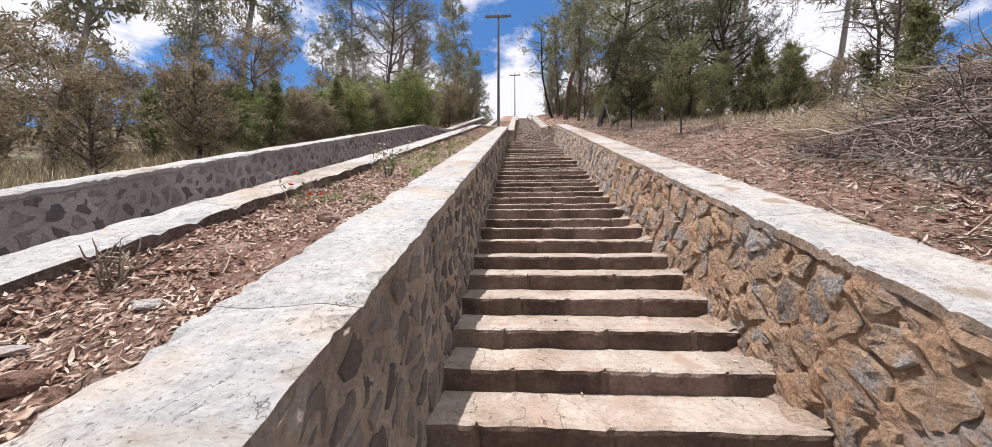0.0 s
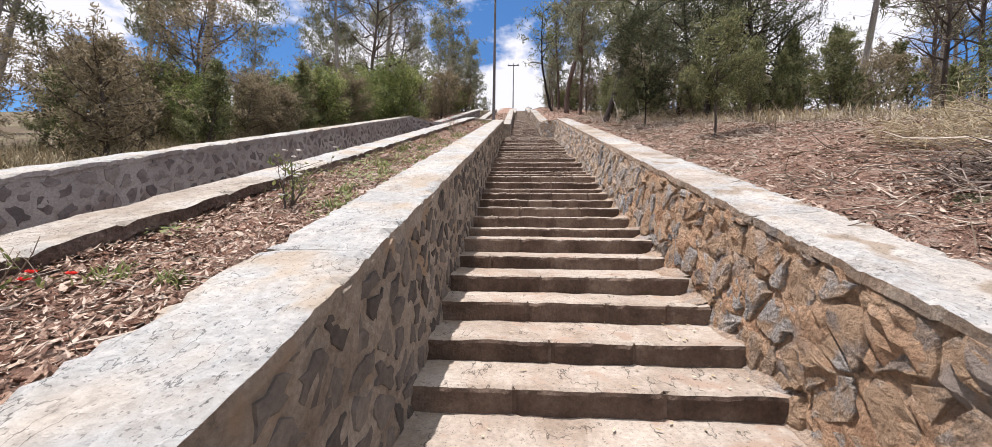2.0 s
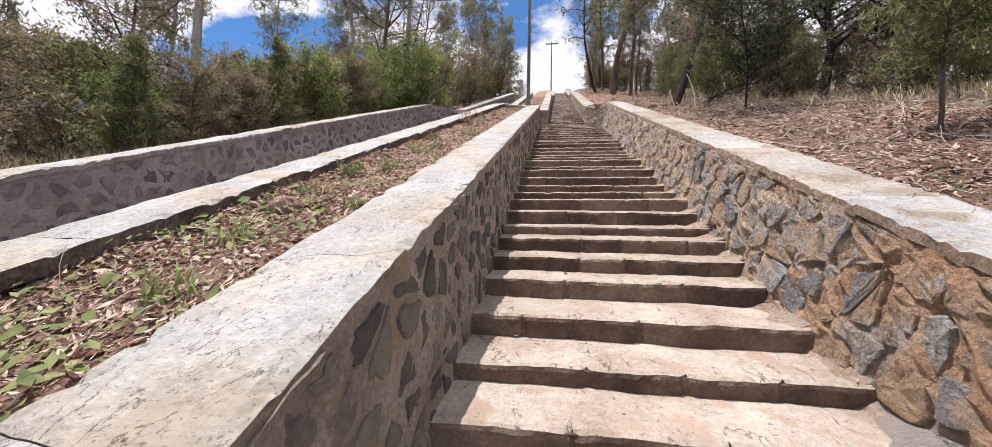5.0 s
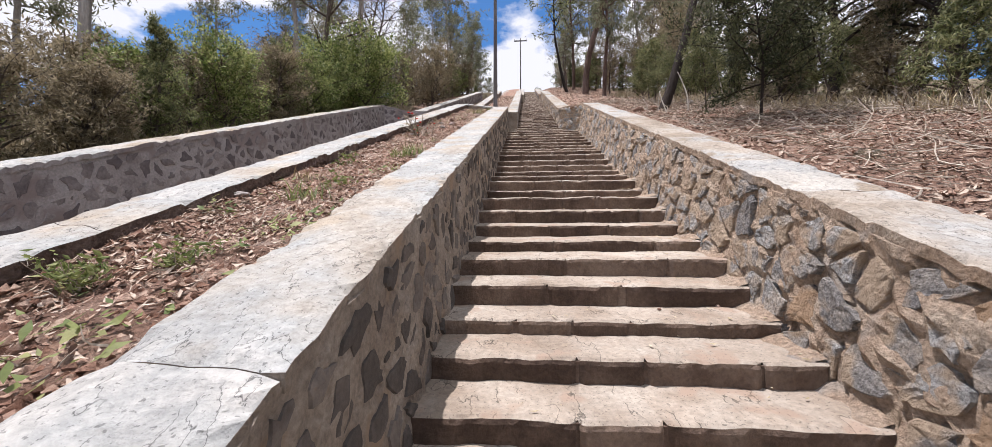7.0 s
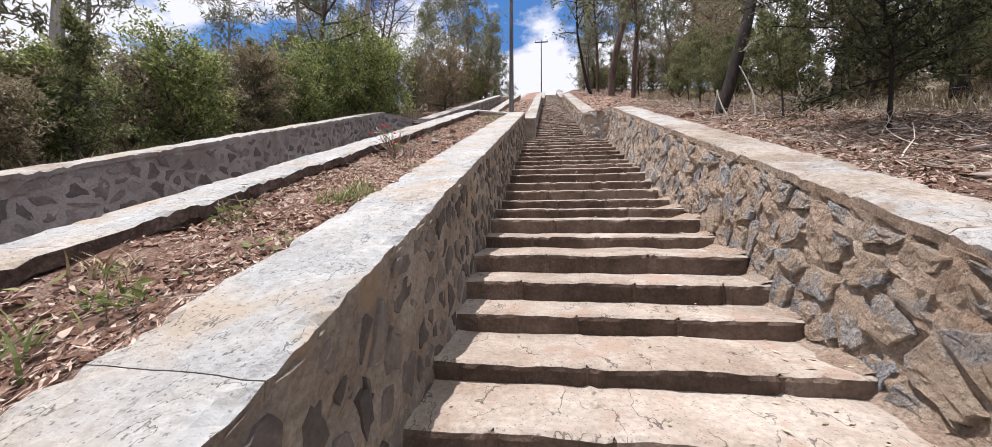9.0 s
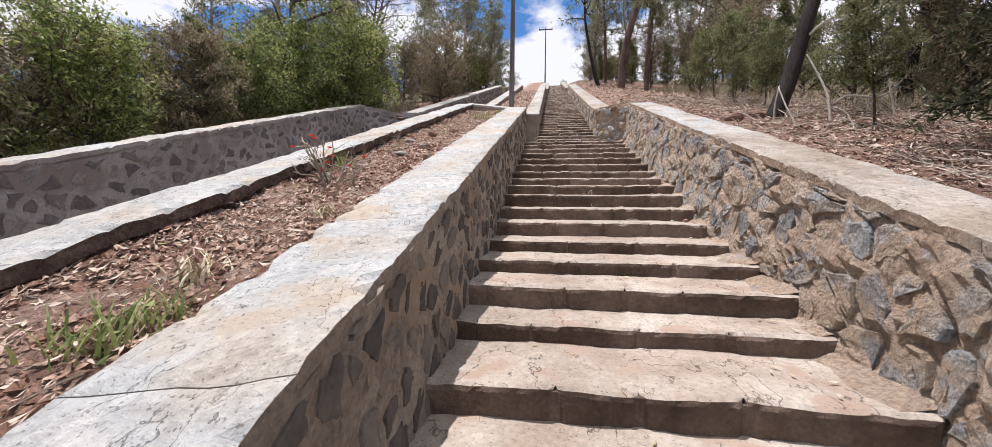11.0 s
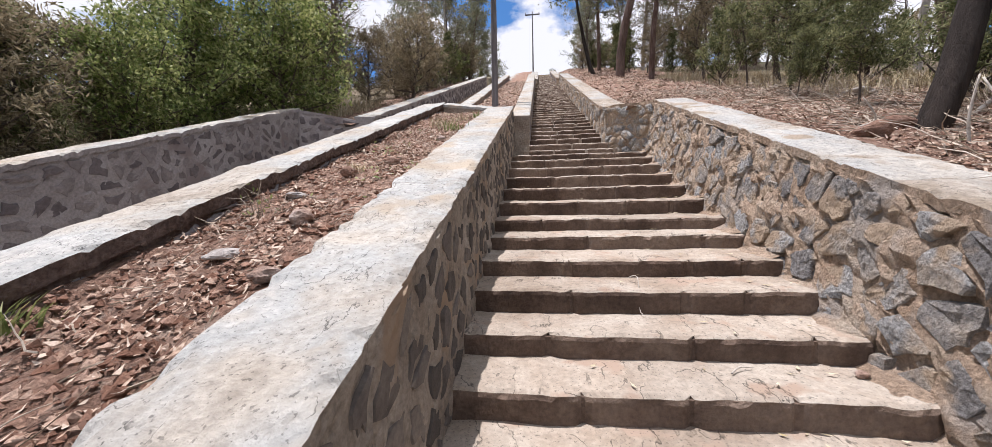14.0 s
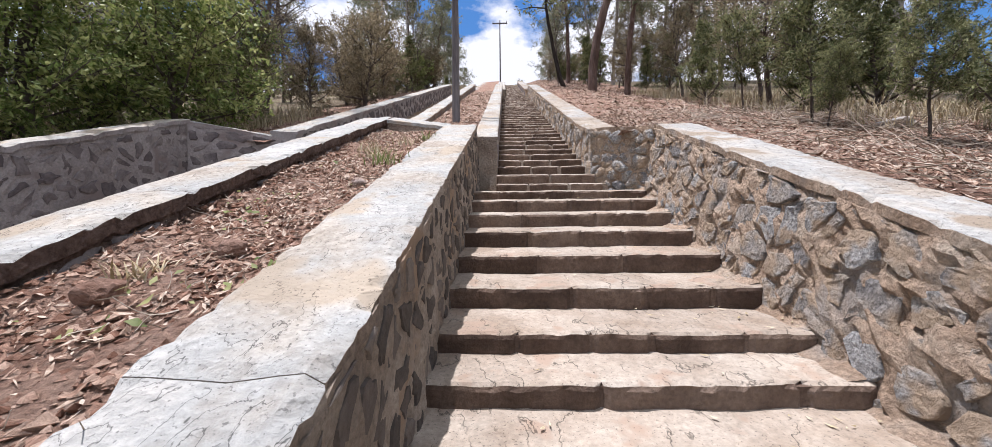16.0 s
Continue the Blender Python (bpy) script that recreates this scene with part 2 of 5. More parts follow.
BARK_PALE = surface("pale_bark", [(0.20, 0.17, 0.15), (0.32, 0.285, 0.255), (0.45, 0.415, 0.38)], 5, 30, 0.85, 0.5, 0.02, squeeze=(1, 1, 0.15))
JUNIPER = surface("juniper_needles", [(0.10, 0.118, 0.05), (0.20, 0.215, 0.095), (0.36, 0.36, 0.18)], 1.2, 20, 0.7, 0, 0, "island", 0.6, leaf=True)
DARKLEAF = surface("dark_green_leaves", [(0.045, 0.055, 0.028), (0.085, 0.095, 0.048), (0.16, 0.165, 0.085)], 1.2, 20, 0.6, 0, 0, "island", 0.6, leaf=True)
OLIVE = surface("olive_brown_foliage", [(0.17, 0.14, 0.085), (0.29, 0.24, 0.15), (0.42, 0.35, 0.23)], 1.0, 20, 0.7, 0, 0, "island", 0.5, leaf=True)
GUM = surface("gum_leaves", [(0.15, 0.165, 0.10), (0.25, 0.255, 0.155), (0.36, 0.35, 0.23)], 1.0, 20, 0.55, 0, 0, "island", 0.5, leaf=True)
GREEN = surface("fresh_green_leaves", [(0.13, 0.18, 0.05), (0.27, 0.32, 0.10), (0.46, 0.48, 0.20)], 1.2, 20, 0.5, 0, 0, "island", 0.6, leaf=True)
WEED = surface("weed_leaves", [(0.12, 0.16, 0.05), (0.21, 0.24, 0.08), (0.33, 0.33, 0.14)], 3, 20, 0.6, 0, 0, "island", 0.4, leaf=True)
RED = surface("red_petals", [(0.55, 0.025, 0.02), (0.72, 0.045, 0.035), (0.78, 0.09, 0.06)], 9, 40, 0.6, 0, 0, leaf=True)
WHITE = surface("white_petals", [(0.6, 0.58, 0.54), (0.75, 0.73, 0.70), (0.8, 0.79, 0.77)], 9, 40, 0.6, 0, 0, leaf=True)
ROCK = surface("reddish_field_rock", [(0.24, 0.14, 0.10), (0.36, 0.245, 0.19), (0.45, 0.36, 0.31)], 5, 40, 0.95, 0.9, 0.03, "object", 0.5)
PALEROCK = surface("pale_rock", [(0.28, 0.24, 0.215), (0.40, 0.36, 0.33), (0.50, 0.47, 0.44)], 5, 40, 0.95, 0.7, 0.03)
POLE = surface("weathered_pole_wood", [(0.10, 0.085, 0.085), (0.16, 0.145, 0.145), (0.22, 0.205, 0.205)], 5, 30, 0.9, 0.4, 0.01, squeeze=(1, 1, 0.1))
IRON = surface("dull_galvanised_iron", [(0.20, 0.20, 0.21), (0.27, 0.27, 0.28), (0.34, 0.34, 0.35)], 8, 60, 0.5, 0.1, 0.005)


# ---------------------------------------------------------------- building helpers
def mesh(name, verts, faces, material, smooth=False):
    me = bpy.data.meshes.new(name)
    me.from_pydata([tuple(v) for v in verts], [], [tuple(f) for f in faces])
    me.materials.append(material)
    if smooth:
        me.shade_smooth()
    me.update()
    return me


def part(name, me, parent, label="", kind=""):
    ob = new(name, me)
    ob.parent = parent
    return tagged(ob, label, kind=kind)


def wob(x, y, z=0.0, k=1.0):
    return noise.noise(Vector((x * k, y * k, z * k)))


def bm_mesh(name, bm, material, smooth=False):
    me = bpy.data.meshes.new(name)
    bm.to_mesh(me)
    bm.free()
    me.materials.append(material)
    if smooth:
        me.shade_smooth()
    return me


# ---------------------------------------------------------------- plan (x across, y up the hill)
SLOPE = 0.387
TOP_Y = 47.0           # head of the stairs
SEAM = 18.25           # the wide flights end here, narrower ones follow
SEAM2 = 34.5


def rake(y):
    """Height of the line through the step edges."""
    return 0.894 + (min(y, TOP_Y) - 3.041) * SLOPE


def top_a(y):
    return 1.25 + 0.363 * (y - 1.09)


def top_r(y):
    return rake(y) + 0.90 - 0.0055 * y


def top_b(y):
    return top_a(y) + 0.05 + 0.006 * max(0.0, y - 8)


def top_c(y):
    return rake(y) + 1.10 - 0.011 * y


# treads and risers of the uneven lower steps, from the step whose edge lies at y = 3.041
TREADS = (0.46, 0.453, 0.40, 0.496, 0.383, 0.546, 0.38, 0.424, 0.45, 0.54, 0.36, 0.368, 0.379, 0.351, 0.332, 0.454, 0.509, 0.347,
          0.35, 0.58, 0.33, 0.47, 0.464, 0.461, 0.377, 0.364, 0.38, 0.509, 0.348, 0.477, 0.49, 0.49, 0.44, 0.42, 0.33, 0.32)
RISERS = (0.187, 0.181, 0.178, 0.191, 0.18, 0.164, 0.188, 0.138, 0.18, 0.18, 0.16, 0.163, 0.122, 0.179, 0.174, 0.131, 0.15, 0.17,
          0.181, 0.143, 0.175, 0.14, 0.137, 0.174, 0.16, 0.18, 0.151, 0.148, 0.143, 0.18, 0.18, 0.18, 0.17, 0.165, 0.13, 0.12)
steps = []
y, z = 3.041 - 14 * 0.425, 0.894 - 14 * 0.178
for k in range(14):
    steps.append((y, z, 0.425, 0.178))
    y, z = y + 0.425, z + 0.178
rise = 0.178
for d, r in zip(TREADS, RISERS):
    steps.append((y, z, d, rise))
    y, z, rise = y + d, z + r, r
while y < TOP_Y:
    d = 0.43 + random.uniform(-0.03, 0.03)
    steps.append((y, z, d, rise))
    r = d * (rake(y + 4) - z) / 4 if y < TOP_Y - 5 else d * SLOPE
    y, z, rise = y + d, z + r, r


# ---------------------------------------------------------------- ground
def smooth01(a):
    a = max(0.0, min(1.0, a))
    return a * a * (3 - 2 * a)


def bank(x, y):
    """Natural ground beside the stairs."""
    yy = max(-14.0, y)
    base = rake(yy) if yy < TOP_Y else rake(TOP_Y) + 3.0 * (1 - math.exp(-(yy - TOP_Y) / 60.0))
    n = 0.05 * wob(x, y, 3, 0.9) + 0.025 * wob(x, y, 7, 2.6)
    if x > -1:
        early = 1 - smooth01((y - 4) / 14)
        d = max(0.0, x - 2.45)
        h = 0.85 - 0.006 * max(0.0, min(y, 30.0)) + 0.35 * math.exp(-((x - 6.8) / 1.2) ** 2 - ((y - 4.4) / 1.5) ** 2) + early * (0.26 * min(d, 2.2) + 0.06 * min(max(0, d - 2.2), 6)) - (1 - early) * 0.03 * min(d, 12)
        n *= min(1.0, d + 0.25)
        h -= 0.3 * smooth01((y - 17.9) / 0.9) * smooth01((2.7 - x) / 1.1)
    else:
        d = max(0.0, -x - 4.9)
        h = 0.72 - 0.012 * max(0.0, min(y, 30.0)) - 0.035 * min(d, 14) + 0.6 * smooth01((d - 14) / 20)
        n *= min(1.0, d + 0.25)
    if y > SEAM:
        h -= 0.15 * smooth01((y - SEAM) / 4)
    far = smooth01((y - TOP_Y + 3) / 6)
    return base + h * (1 - 0.8 * far) + n


def trench(x, y):
    """Under the stairs the sheet lies below the masonry."""
    if y > TOP_Y:
        return False
    return (-3.65 if y > 19.1 else -4.85) < x < (1.4 if y > SEAM + 0.3 else 2.1)


xs = [-900, -500, -250, -140, -80, -55, -40, -30, -24, -19, -15.5, -13, -11, -9.5, -8.4, -7.5, -6.8, -6.2, -5.7, -5.3, -5.05, -4.9, -4.86, -4.84, -4.3, -3.66, -3.64,
      -2, 0, 1.39, 1.41, 2.0, 2.09, 2.11, 2.3] + [2.3 + 0.25 * k for k in range(1, 25)] + [9, 10, 11.5, 13.5, 16, 20, 26, 34, 45, 60, 85, 140, 250, 500, 900]
ys = [-900, -400, -150, -60, -30, -18, -14, -10, -7, -5, -3.5, -2.5] + [-2 + 0.3 * k for k in range(68)] + [SEAM + 0.29, SEAM + 0.31, 19.09, 19.11] + \
     [18.7 + 0.6 * k for k in range(48)] + [47.2, 48, 49, 51, 54, 58, 64, 72, 85, 110, 150, 220, 350, 600, 1000]
ys = sorted(ys)
verts, faces = [], []
for yy in ys:
    for xx in xs:
        verts.append((xx, yy, rake(max(-14, yy)) - 0.9 if trench(xx, yy) else bank(xx, yy)))
W = len(xs)
for j in range(len(ys) - 1):
    for i in range(W - 1):
        a = j * W + i
        faces.append((a, a + 1, a + W + 1, a + W))
ground = tagged(new("ground", mesh("ground", verts, faces, EARTH, True)), "dry brown hillside earth with sparse yellow grass", "ground", kind="structure")


def ribbon(x0, x1, y0, y1, height, dx, dy, material, name, rough=0.03):
    nx, ny = max(2, round((x1 - x0) / dx)), max(2, round((y1 - y0) / dy))
    vs, fs = [], []
    for j in range(ny + 1):
        for i in range(nx + 1):
            xx, yy = x0 + (x1 - x0) * i / nx, y0 + (y1 - y0) * j / ny
            vs.append((xx, yy, height(xx, yy) + rough * wob(xx, yy, 1, 3.5) + rough * 0.6 * wob(xx, yy, 5, 9)))
    for j in range(ny):
        for i in range(nx):
            a = j * (nx + 1) + i
            fs.append((a, a + 1, a + nx + 2, a + nx + 1))
    return mesh(name, vs, fs, material, True)


def soil_z(x, y):
    """Top of the soil in the median bed; it sags a little in the middle and towards the far kerb."""
    if y < 19.0:
        return top_a(y) - 0.070 - 0.015 * smooth01((-1.05 - x) / 0.8) + (0.035 + 0.05 * wob(x, y, 2, 2.5)) * smooth01((-1.74 - x) / 0.16)
    return rake(y) + 0.42 - 0.04 * smooth01((-0.8 - x) / 0.7)


bed = tagged(new("planting_bed_soil", ribbon(-1.98, -1.0, -3, 18.85, soil_z, 0.07, 0.08, SOIL, "bed")), "red-brown soil of the raised median planting bed", "soil", kind="structure")
bed_up = tagged(new("planting_bed_soil", ribbon(-1.74, -0.57, 19.1, TOP_Y, soil_z, 0.14, 0.2, SOIL, "bed_upper")), "red-brown soil of the upper median planting bed", "soil", kind="structure")
mulch = tagged(new("bank_soil", ribbon(2.3, 7.5, -3, 34, lambda x, y: bank(x, y) + 0.015 - 0.08 * smooth01((x - 6.6) / 0.9), 0.13, 0.13, SOIL, "bank_soil")),
               "red-brown bare soil of the bank above the wall", "soil", kind="structure")


tagged(new("bank_soil", ribbon(1.42, 2.5, 18.2, TOP_Y, lambda x, y: bank(x, y) + 0.02 - 0.06 * smooth01((x - 2.3) / 0.2), 0.13, 0.2, SOIL, "bank_soil_upper")), "red-brown soil beside the upper stair wall", "soil", kind="structure")
tagged(new("bank_soil", ribbon(2.3, 6.5, 33.8, TOP_Y, lambda x, y: bank(x, y) + 0.012, 0.3, 0.3, SOIL, "bank_soil_top")), "red-brown soil near the head of the stairs", "soil", kind="structure")
tagged(new("bank_soil", ribbon(-7.0, -3.75, 18.8, 40, lambda x, y: bank(x, y) + 0.015 - 0.08 * smooth01((-6.2 - x) / 0.8), 0.2, 0.2, SOIL, "bank_soil_far")), "red-brown soil beside the far upper wall", "soil", kind="structure")


# ---------------------------------------------------------------- masonry
def clip(poly, a, b, c):
    """The part of a polygon where a*x + b*y <= c."""
    res = []
    for k in range(len(poly)):
        p, q = poly[k - 1], poly[k]
        dp, dq = a * p[0] + b * p[1] - c, a * q[0] + b * q[1] - c
        if (dp <= 0) != (dq <= 0):
            s = dp / (dp - dq)
            res.append((p[0] + s * (q[0] - p[0]), p[1] + s * (q[1] - p[1])))
        if dq <= 0:
            res.append(q)
    return res


def cells(y0, y1, low, high, size, aspect, rng, ragged=0.38):
    """Irregular stones that fill a raked strip of wall: polygons in (along, up)."""
    seeds = []
    rows = max(2, round((high(y0) - low(y0)) / (size / aspect)))
    n = max(2, round((y1 - y0) / size))
    for i in range(-1, n + 1):
        for j in range(-1, rows + 1):
            u = y0 + (i + 0.5 + (0.5 if j % 2 else 0) + rng.uniform(-ragged, ragged)) * size
            t = (j + 0.5 + rng.uniform(-ragged, ragged)) / rows
            seeds.append((u, low(u) + (high(u) - low(u)) * t))
    polys = []
    for k, (u, v) in enumerate(seeds):
        poly = [(u - 2 * size, v - 2 * size), (u + 2 * size, v - 2 * size), (u + 2 * size, v + 2 * size), (u - 2 * size, v + 2 * size)]
        for q, (a, b) in enumerate(seeds):
            if q != k and abs(a - u) < 2.2 * size and abs(b - v) < 2.2 * size:
                da, db = a - u, b - v
                poly = clip(poly, da, db, (a * a + b * b - u * u - v * v) / 2)
        for line, sign in ((low, -1), (high, 1)):
            m = line(u + 0.5) - line(u - 0.5)
            c0 = line(u) - m * u
            poly = clip(poly, -m * sign, sign, c0 * sign) if poly else poly
        poly = clip(poly, 1, 0, y1) if poly else poly
        poly = clip(poly, -1, 0, -y0) if poly else poly
        if len(poly) >= 3:
            polys.append(poly)
    return polys


def stone(poly, face_x, side, joint, proud, rng, round_by=0.25):
    """One stone of a wall face as vertices and faces; side: +1 when the face looks towards +x."""
    cu, cv = sum(p[0] for p in poly) / len(poly), sum(p[1] for p in poly) / len(poly)
    ring = []
    for k in range(len(poly)):
        p, q = poly[k], poly[(k + 1) % len(poly)]
        ring.append((p[0] + (q[0] - p[0]) * round_by, p[1] + (q[1] - p[1]) * round_by))
        ring.append((p[0] + (q[0] - p[0]) * (1 - round_by), p[1] + (q[1] - p[1]) * (1 - round_by)))
    if min(math.hypot(a - cu, b - cv) for a, b in ring) < joint * 1.6:
        return None
    outer = []
    for a, b in ring:
        d = math.hypot(a - cu, b - cv)
        f = max(0.3, 1 - joint * (rng.uniform(0.2, 1.9) if proud > 0.02 else rng.uniform(0.25, 2.1)) / d)
        outer.append((cu + (a - cu) * f, cv + (b - cv) * f))
    n = len(outer)
    swell, tilt, skew = rng.uniform(0.15, 1.25), rng.uniform(-3.5, 3.5), rng.uniform(-3.5, 3.5)
    vs = []
    rings = ((1.0, -0.03), (0.985, 0.6), (0.92, 0.95), (0.5, 1.0)) if proud > 0.02 else ((1.0, -0.02), (0.93, 0.7), (0.55, 1.0))
    for f, out_by in rings:
        for a, b in outer:
            pa, pb = cu + (a - cu) * f, cv + (b - cv) * f
            h = out_by if out_by < 0 else proud * out_by * (swell + rng.uniform(-0.2, 0.2) + tilt * (pb - cv) + skew * (pa - cu))
            if out_by > 0 and proud > 0.02:
                h += 0.016 * wob(pa, pb, 4, 7) + 0.008 * wob(pa, pb, 8, 21)
            vs.append((face_x(pa, pb) + side * h, pa, pb))
    vs.append((face_x(cu, cv) + side * proud * swell, cu, cv))
    fs = []
    last = len(rings) - 1
    for r in range(last):
        for k in range(n):
            a, b = r * n + k, r * n + (k + 1) % n
            fs.append((a, b, b + n, a + n) if side > 0 else (a, a + n, b + n, b))
    for k in range(n):
        a, b = last * n + k, last * n + (k + 1) % n
        fs.append((a, b, (last + 1) * n) if side > 0 else (a, (last + 1) * n, b))
    return vs, fs


def wall_core(name, y0, y1, low, high, face_x, back_x, side, material, lumps=0.012, step=0.05, rows=22):
    """The mortared body of a wall with one uneven face."""
    ny = max(2, round((y1 - y0) / step))
    vs, fs = [], []
    for j in range(ny + 1):
        yy = y0 + (y1 - y0) * j / ny
        lo, hi = low(yy), high(yy)
        for i in range(rows + 1):
            zz = lo + (hi - lo) * i / rows
            vs.append((face_x(yy, zz) + side * lumps * (wob(yy, zz, 2, 5) + 0.8 * wob(yy, zz, 9, 13) + 0.5 * wob(yy, zz, 4, 29)), yy, zz))
        vs.append((back_x, yy, hi))
        vs.append((back_x, yy, lo))
    m = rows + 3
    for j in range(ny):
        for i in range(m):
            a, b = j * m + i, j * m + (i + 1) % m
            fs.append((a, b, b + m, a + m) if side < 0 else (a, a + m, b + m, b))
    fs.append(tuple(range(m)) if side > 0 else tuple(reversed(range(m))))
    last = ny * m
    fs.append(tuple(last + k for k in (reversed(range(m)) if side > 0 else range(m))))
    return mesh(name, vs, fs, material)


def cap_slab(x0, x1, y0, y1, skew, top, thick, material, seed, ragged=0.024, rim_mat=None):
    """A raked capping slab with chipped, uneven long edges."""
    nx, ny = 8, max(3, round((y1 - y0) / 0.045))
    vs, fs = [], []
    for j in range(ny + 1):
        for i in range(nx + 1):
            s, t = i / nx, j / ny
            xx = x0 + (x1 - x0) * s
            ya, yb = y0 + skew[0] * (s - 0.5), y1 + skew[1] * (s - 0.5)
            yy = ya + (yb - ya) * t
            if i in (0, nx):
                xx += ragged * (0.10 * wob(yy, seed, i, 2.5) + 0.35 * wob(yy, seed, i, 9) + 0.5 * wob(yy, seed, i, 19))
            drop = 0.009 if i in (0, nx) or j in (0, ny) else 0.0
            if i in (0, nx) and wob(yy, seed, i, 27) > 0.22:
                xx += (0.016 if i == 0 else -0.016) * (0.5 + abs(wob(yy, seed, 3, 40)))
                drop += 0.020
            layer = 0.006 * round(2.6 * wob(xx * 1.6, yy, seed + 8, 3.2))
            vs.append((xx, yy, top(yy) - drop + layer + 0.010 * wob(xx, yy, seed, 5)))
    for j in range(ny):
        for i in range(nx):
            a = j * (nx + 1) + i
            fs.append((a, a + 1, a + nx + 2, a + nx + 1))
    rim = [i for i in range(nx + 1)] + [(j + 1) * (nx + 1) + nx for j in range(ny)] + [ny * (nx + 1) + i for i in reversed(range(nx))] + [j * (nx + 1) for j in reversed(range(1, ny))]
    base = len(vs)
    for k in rim:
        v = vs[k]
        tuck = 0.012 * wob(v[0], v[1], seed, 14)
        vs.append((v[0] + tuck, v[1], v[2] - thick - 0.012 * abs(wob(v[1], seed, 6, 11))))
    tops = len(fs)
    for k in range(len(rim)):
        a, b = rim[k], rim[(k + 1) % len(rim)]
        fs.append((b, a, base + k, base + (k + 1) % len(rim)))
    me = mesh("cap_slab", vs, fs, material)
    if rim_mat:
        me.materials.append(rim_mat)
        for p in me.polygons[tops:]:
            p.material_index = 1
    return me


def masonry_wall(name, label, y0, y1, low, top, face_x, back_x, side, stone_mat, mortar_mat, cap_mat, size, aspect, joint, proud, cap_x, thick, rng, as_parts=True, slab=(0.8, 2.1), lumps=0.012, taper=0.0):
    high = lambda yy: top(yy) - thick
    wall = tagged(new(name, wall_core(name, y0, y1, low, high, face_x, back_x, side, mortar_mat, lumps)), label, "wall", kind="structure")
    joined_v, joined_f = [], []
    for poly in cells(y0, y1, low, lambda yy: high(yy) - 0.015, size, aspect, rng, 0.52 if proud > 0.02 else 0.42):
        made = stone(poly, face_x, side, joint, proud, rng, 0.2 if proud > 0.02 else 0.25)
        if not made:
            continue
        if as_parts:
            part("stone", mesh("stone", *made, stone_mat(made[0][0][1]) if callable(stone_mat) else stone_mat), wall)
        else:
            o = len(joined_v)
            joined_v += made[0]
            joined_f += [tuple(i + o for i in f) for f in made[1]]
    if joined_v:
        part("stones", mesh("stones", joined_v, joined_f, stone_mat, True), wall, "rubble stones of the wall face", "stuff")
    yy, sk, edge = y0, 0.0, rng.uniform(0, 50)
    while yy < y1 - 0.05:
        yn = min(y1, yy + rng.uniform(*slab))
        if y1 - yn < 0.3:
            yn = y1
        nsk = rng.uniform(-0.14, 0.14) if yn < y1 else 0.0
        part("cap_slab", cap_slab(cap_x[0], cap_x[1] - taper * max(0.0, yy - 4), yy + 0.002, yn - 0.002, (sk, nsk), top, thick, cap_mat, edge, rim_mat=mortar_mat), wall)
        yy, sk = yn, nsk
    return wall


rng = random.Random(4)
STAIR_L, STAIR_R = -0.55, 1.63
low_line = lambda yy: rake(yy) - 0.42


def face_r(yy, zz):
    return 1.64 + 0.15 * max(0.0, min(1.1, (zz - rake(yy) + 0.1) / 0.95))


def face_a(yy, zz):
    return STAIR_L + 0.05 * max(0.0, min(1.0, 0.5 - (zz - rake(yy))))


mix = random.Random(77)
masonry_wall("wall_right", "rough rubble stone stair wall with sandy orange mortar and flagstone capping", -4.5, 18.0, low_line, top_r, face_r, 2.36, -1,
             lambda y: RUBBLE_CLAY if y + mix.uniform(-2, 2) < 7.0 else RUBBLE, MORTAR_TAN, CAP_TAN, 0.25, 1.25, 0.026, 0.0215, (1.772, 2.40), 0.06, rng, lumps=0.045, taper=0.012)
# the lower stretch was laid in redder clay mortar
right_core = bpy.data.objects["wall_right"].data
right_core.materials.append(MORTAR_CLAY)
for p in right_core.polygons:
    if p.center.y + 1.6 * wob(p.center.y, p.center.z, 5, 1.3) < 7.0:
        p.material_index = 1
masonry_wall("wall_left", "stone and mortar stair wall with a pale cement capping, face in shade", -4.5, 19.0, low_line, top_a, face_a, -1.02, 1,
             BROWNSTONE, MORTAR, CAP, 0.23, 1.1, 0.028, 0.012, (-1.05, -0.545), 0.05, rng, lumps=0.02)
# the kerb's face and cap rims wear the stained, shade-darkened brown
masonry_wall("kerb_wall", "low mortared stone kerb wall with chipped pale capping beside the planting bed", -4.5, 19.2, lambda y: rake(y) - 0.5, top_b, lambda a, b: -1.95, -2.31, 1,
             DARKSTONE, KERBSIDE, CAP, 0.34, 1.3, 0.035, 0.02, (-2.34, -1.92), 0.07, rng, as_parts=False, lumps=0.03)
masonry_wall("wall_far_left", "far stone stair wall with dark stones, wide grey joints and pale capping", -4.5, 18.5, low_line, top_c, lambda a, b: -4.65, -5.03, 1,
             DARKSTONE, MORTAR_GREY, CAP, 0.25, 1.5, 0.034, 0.012, (-5.06, -4.63), 0.05, rng)

# upper, narrower flights
masonry_wall("wall_right_upper", "upper stair wall of rubble stone with tan capping", 18.82, SEAM2, low_line, lambda y: rake(y) + 0.52 + 0.006 * (y - 18.5) + 0.14 * math.exp(-(y - 18.45) / 0.8), lambda a, b: 1.17, 1.62, -1,
             RUBBLE, MORTAR_TAN, CAP_TAN, 0.36, 1.25, 0.022, 0.03, (1.15, 1.64), 0.06, rng, as_parts=False)
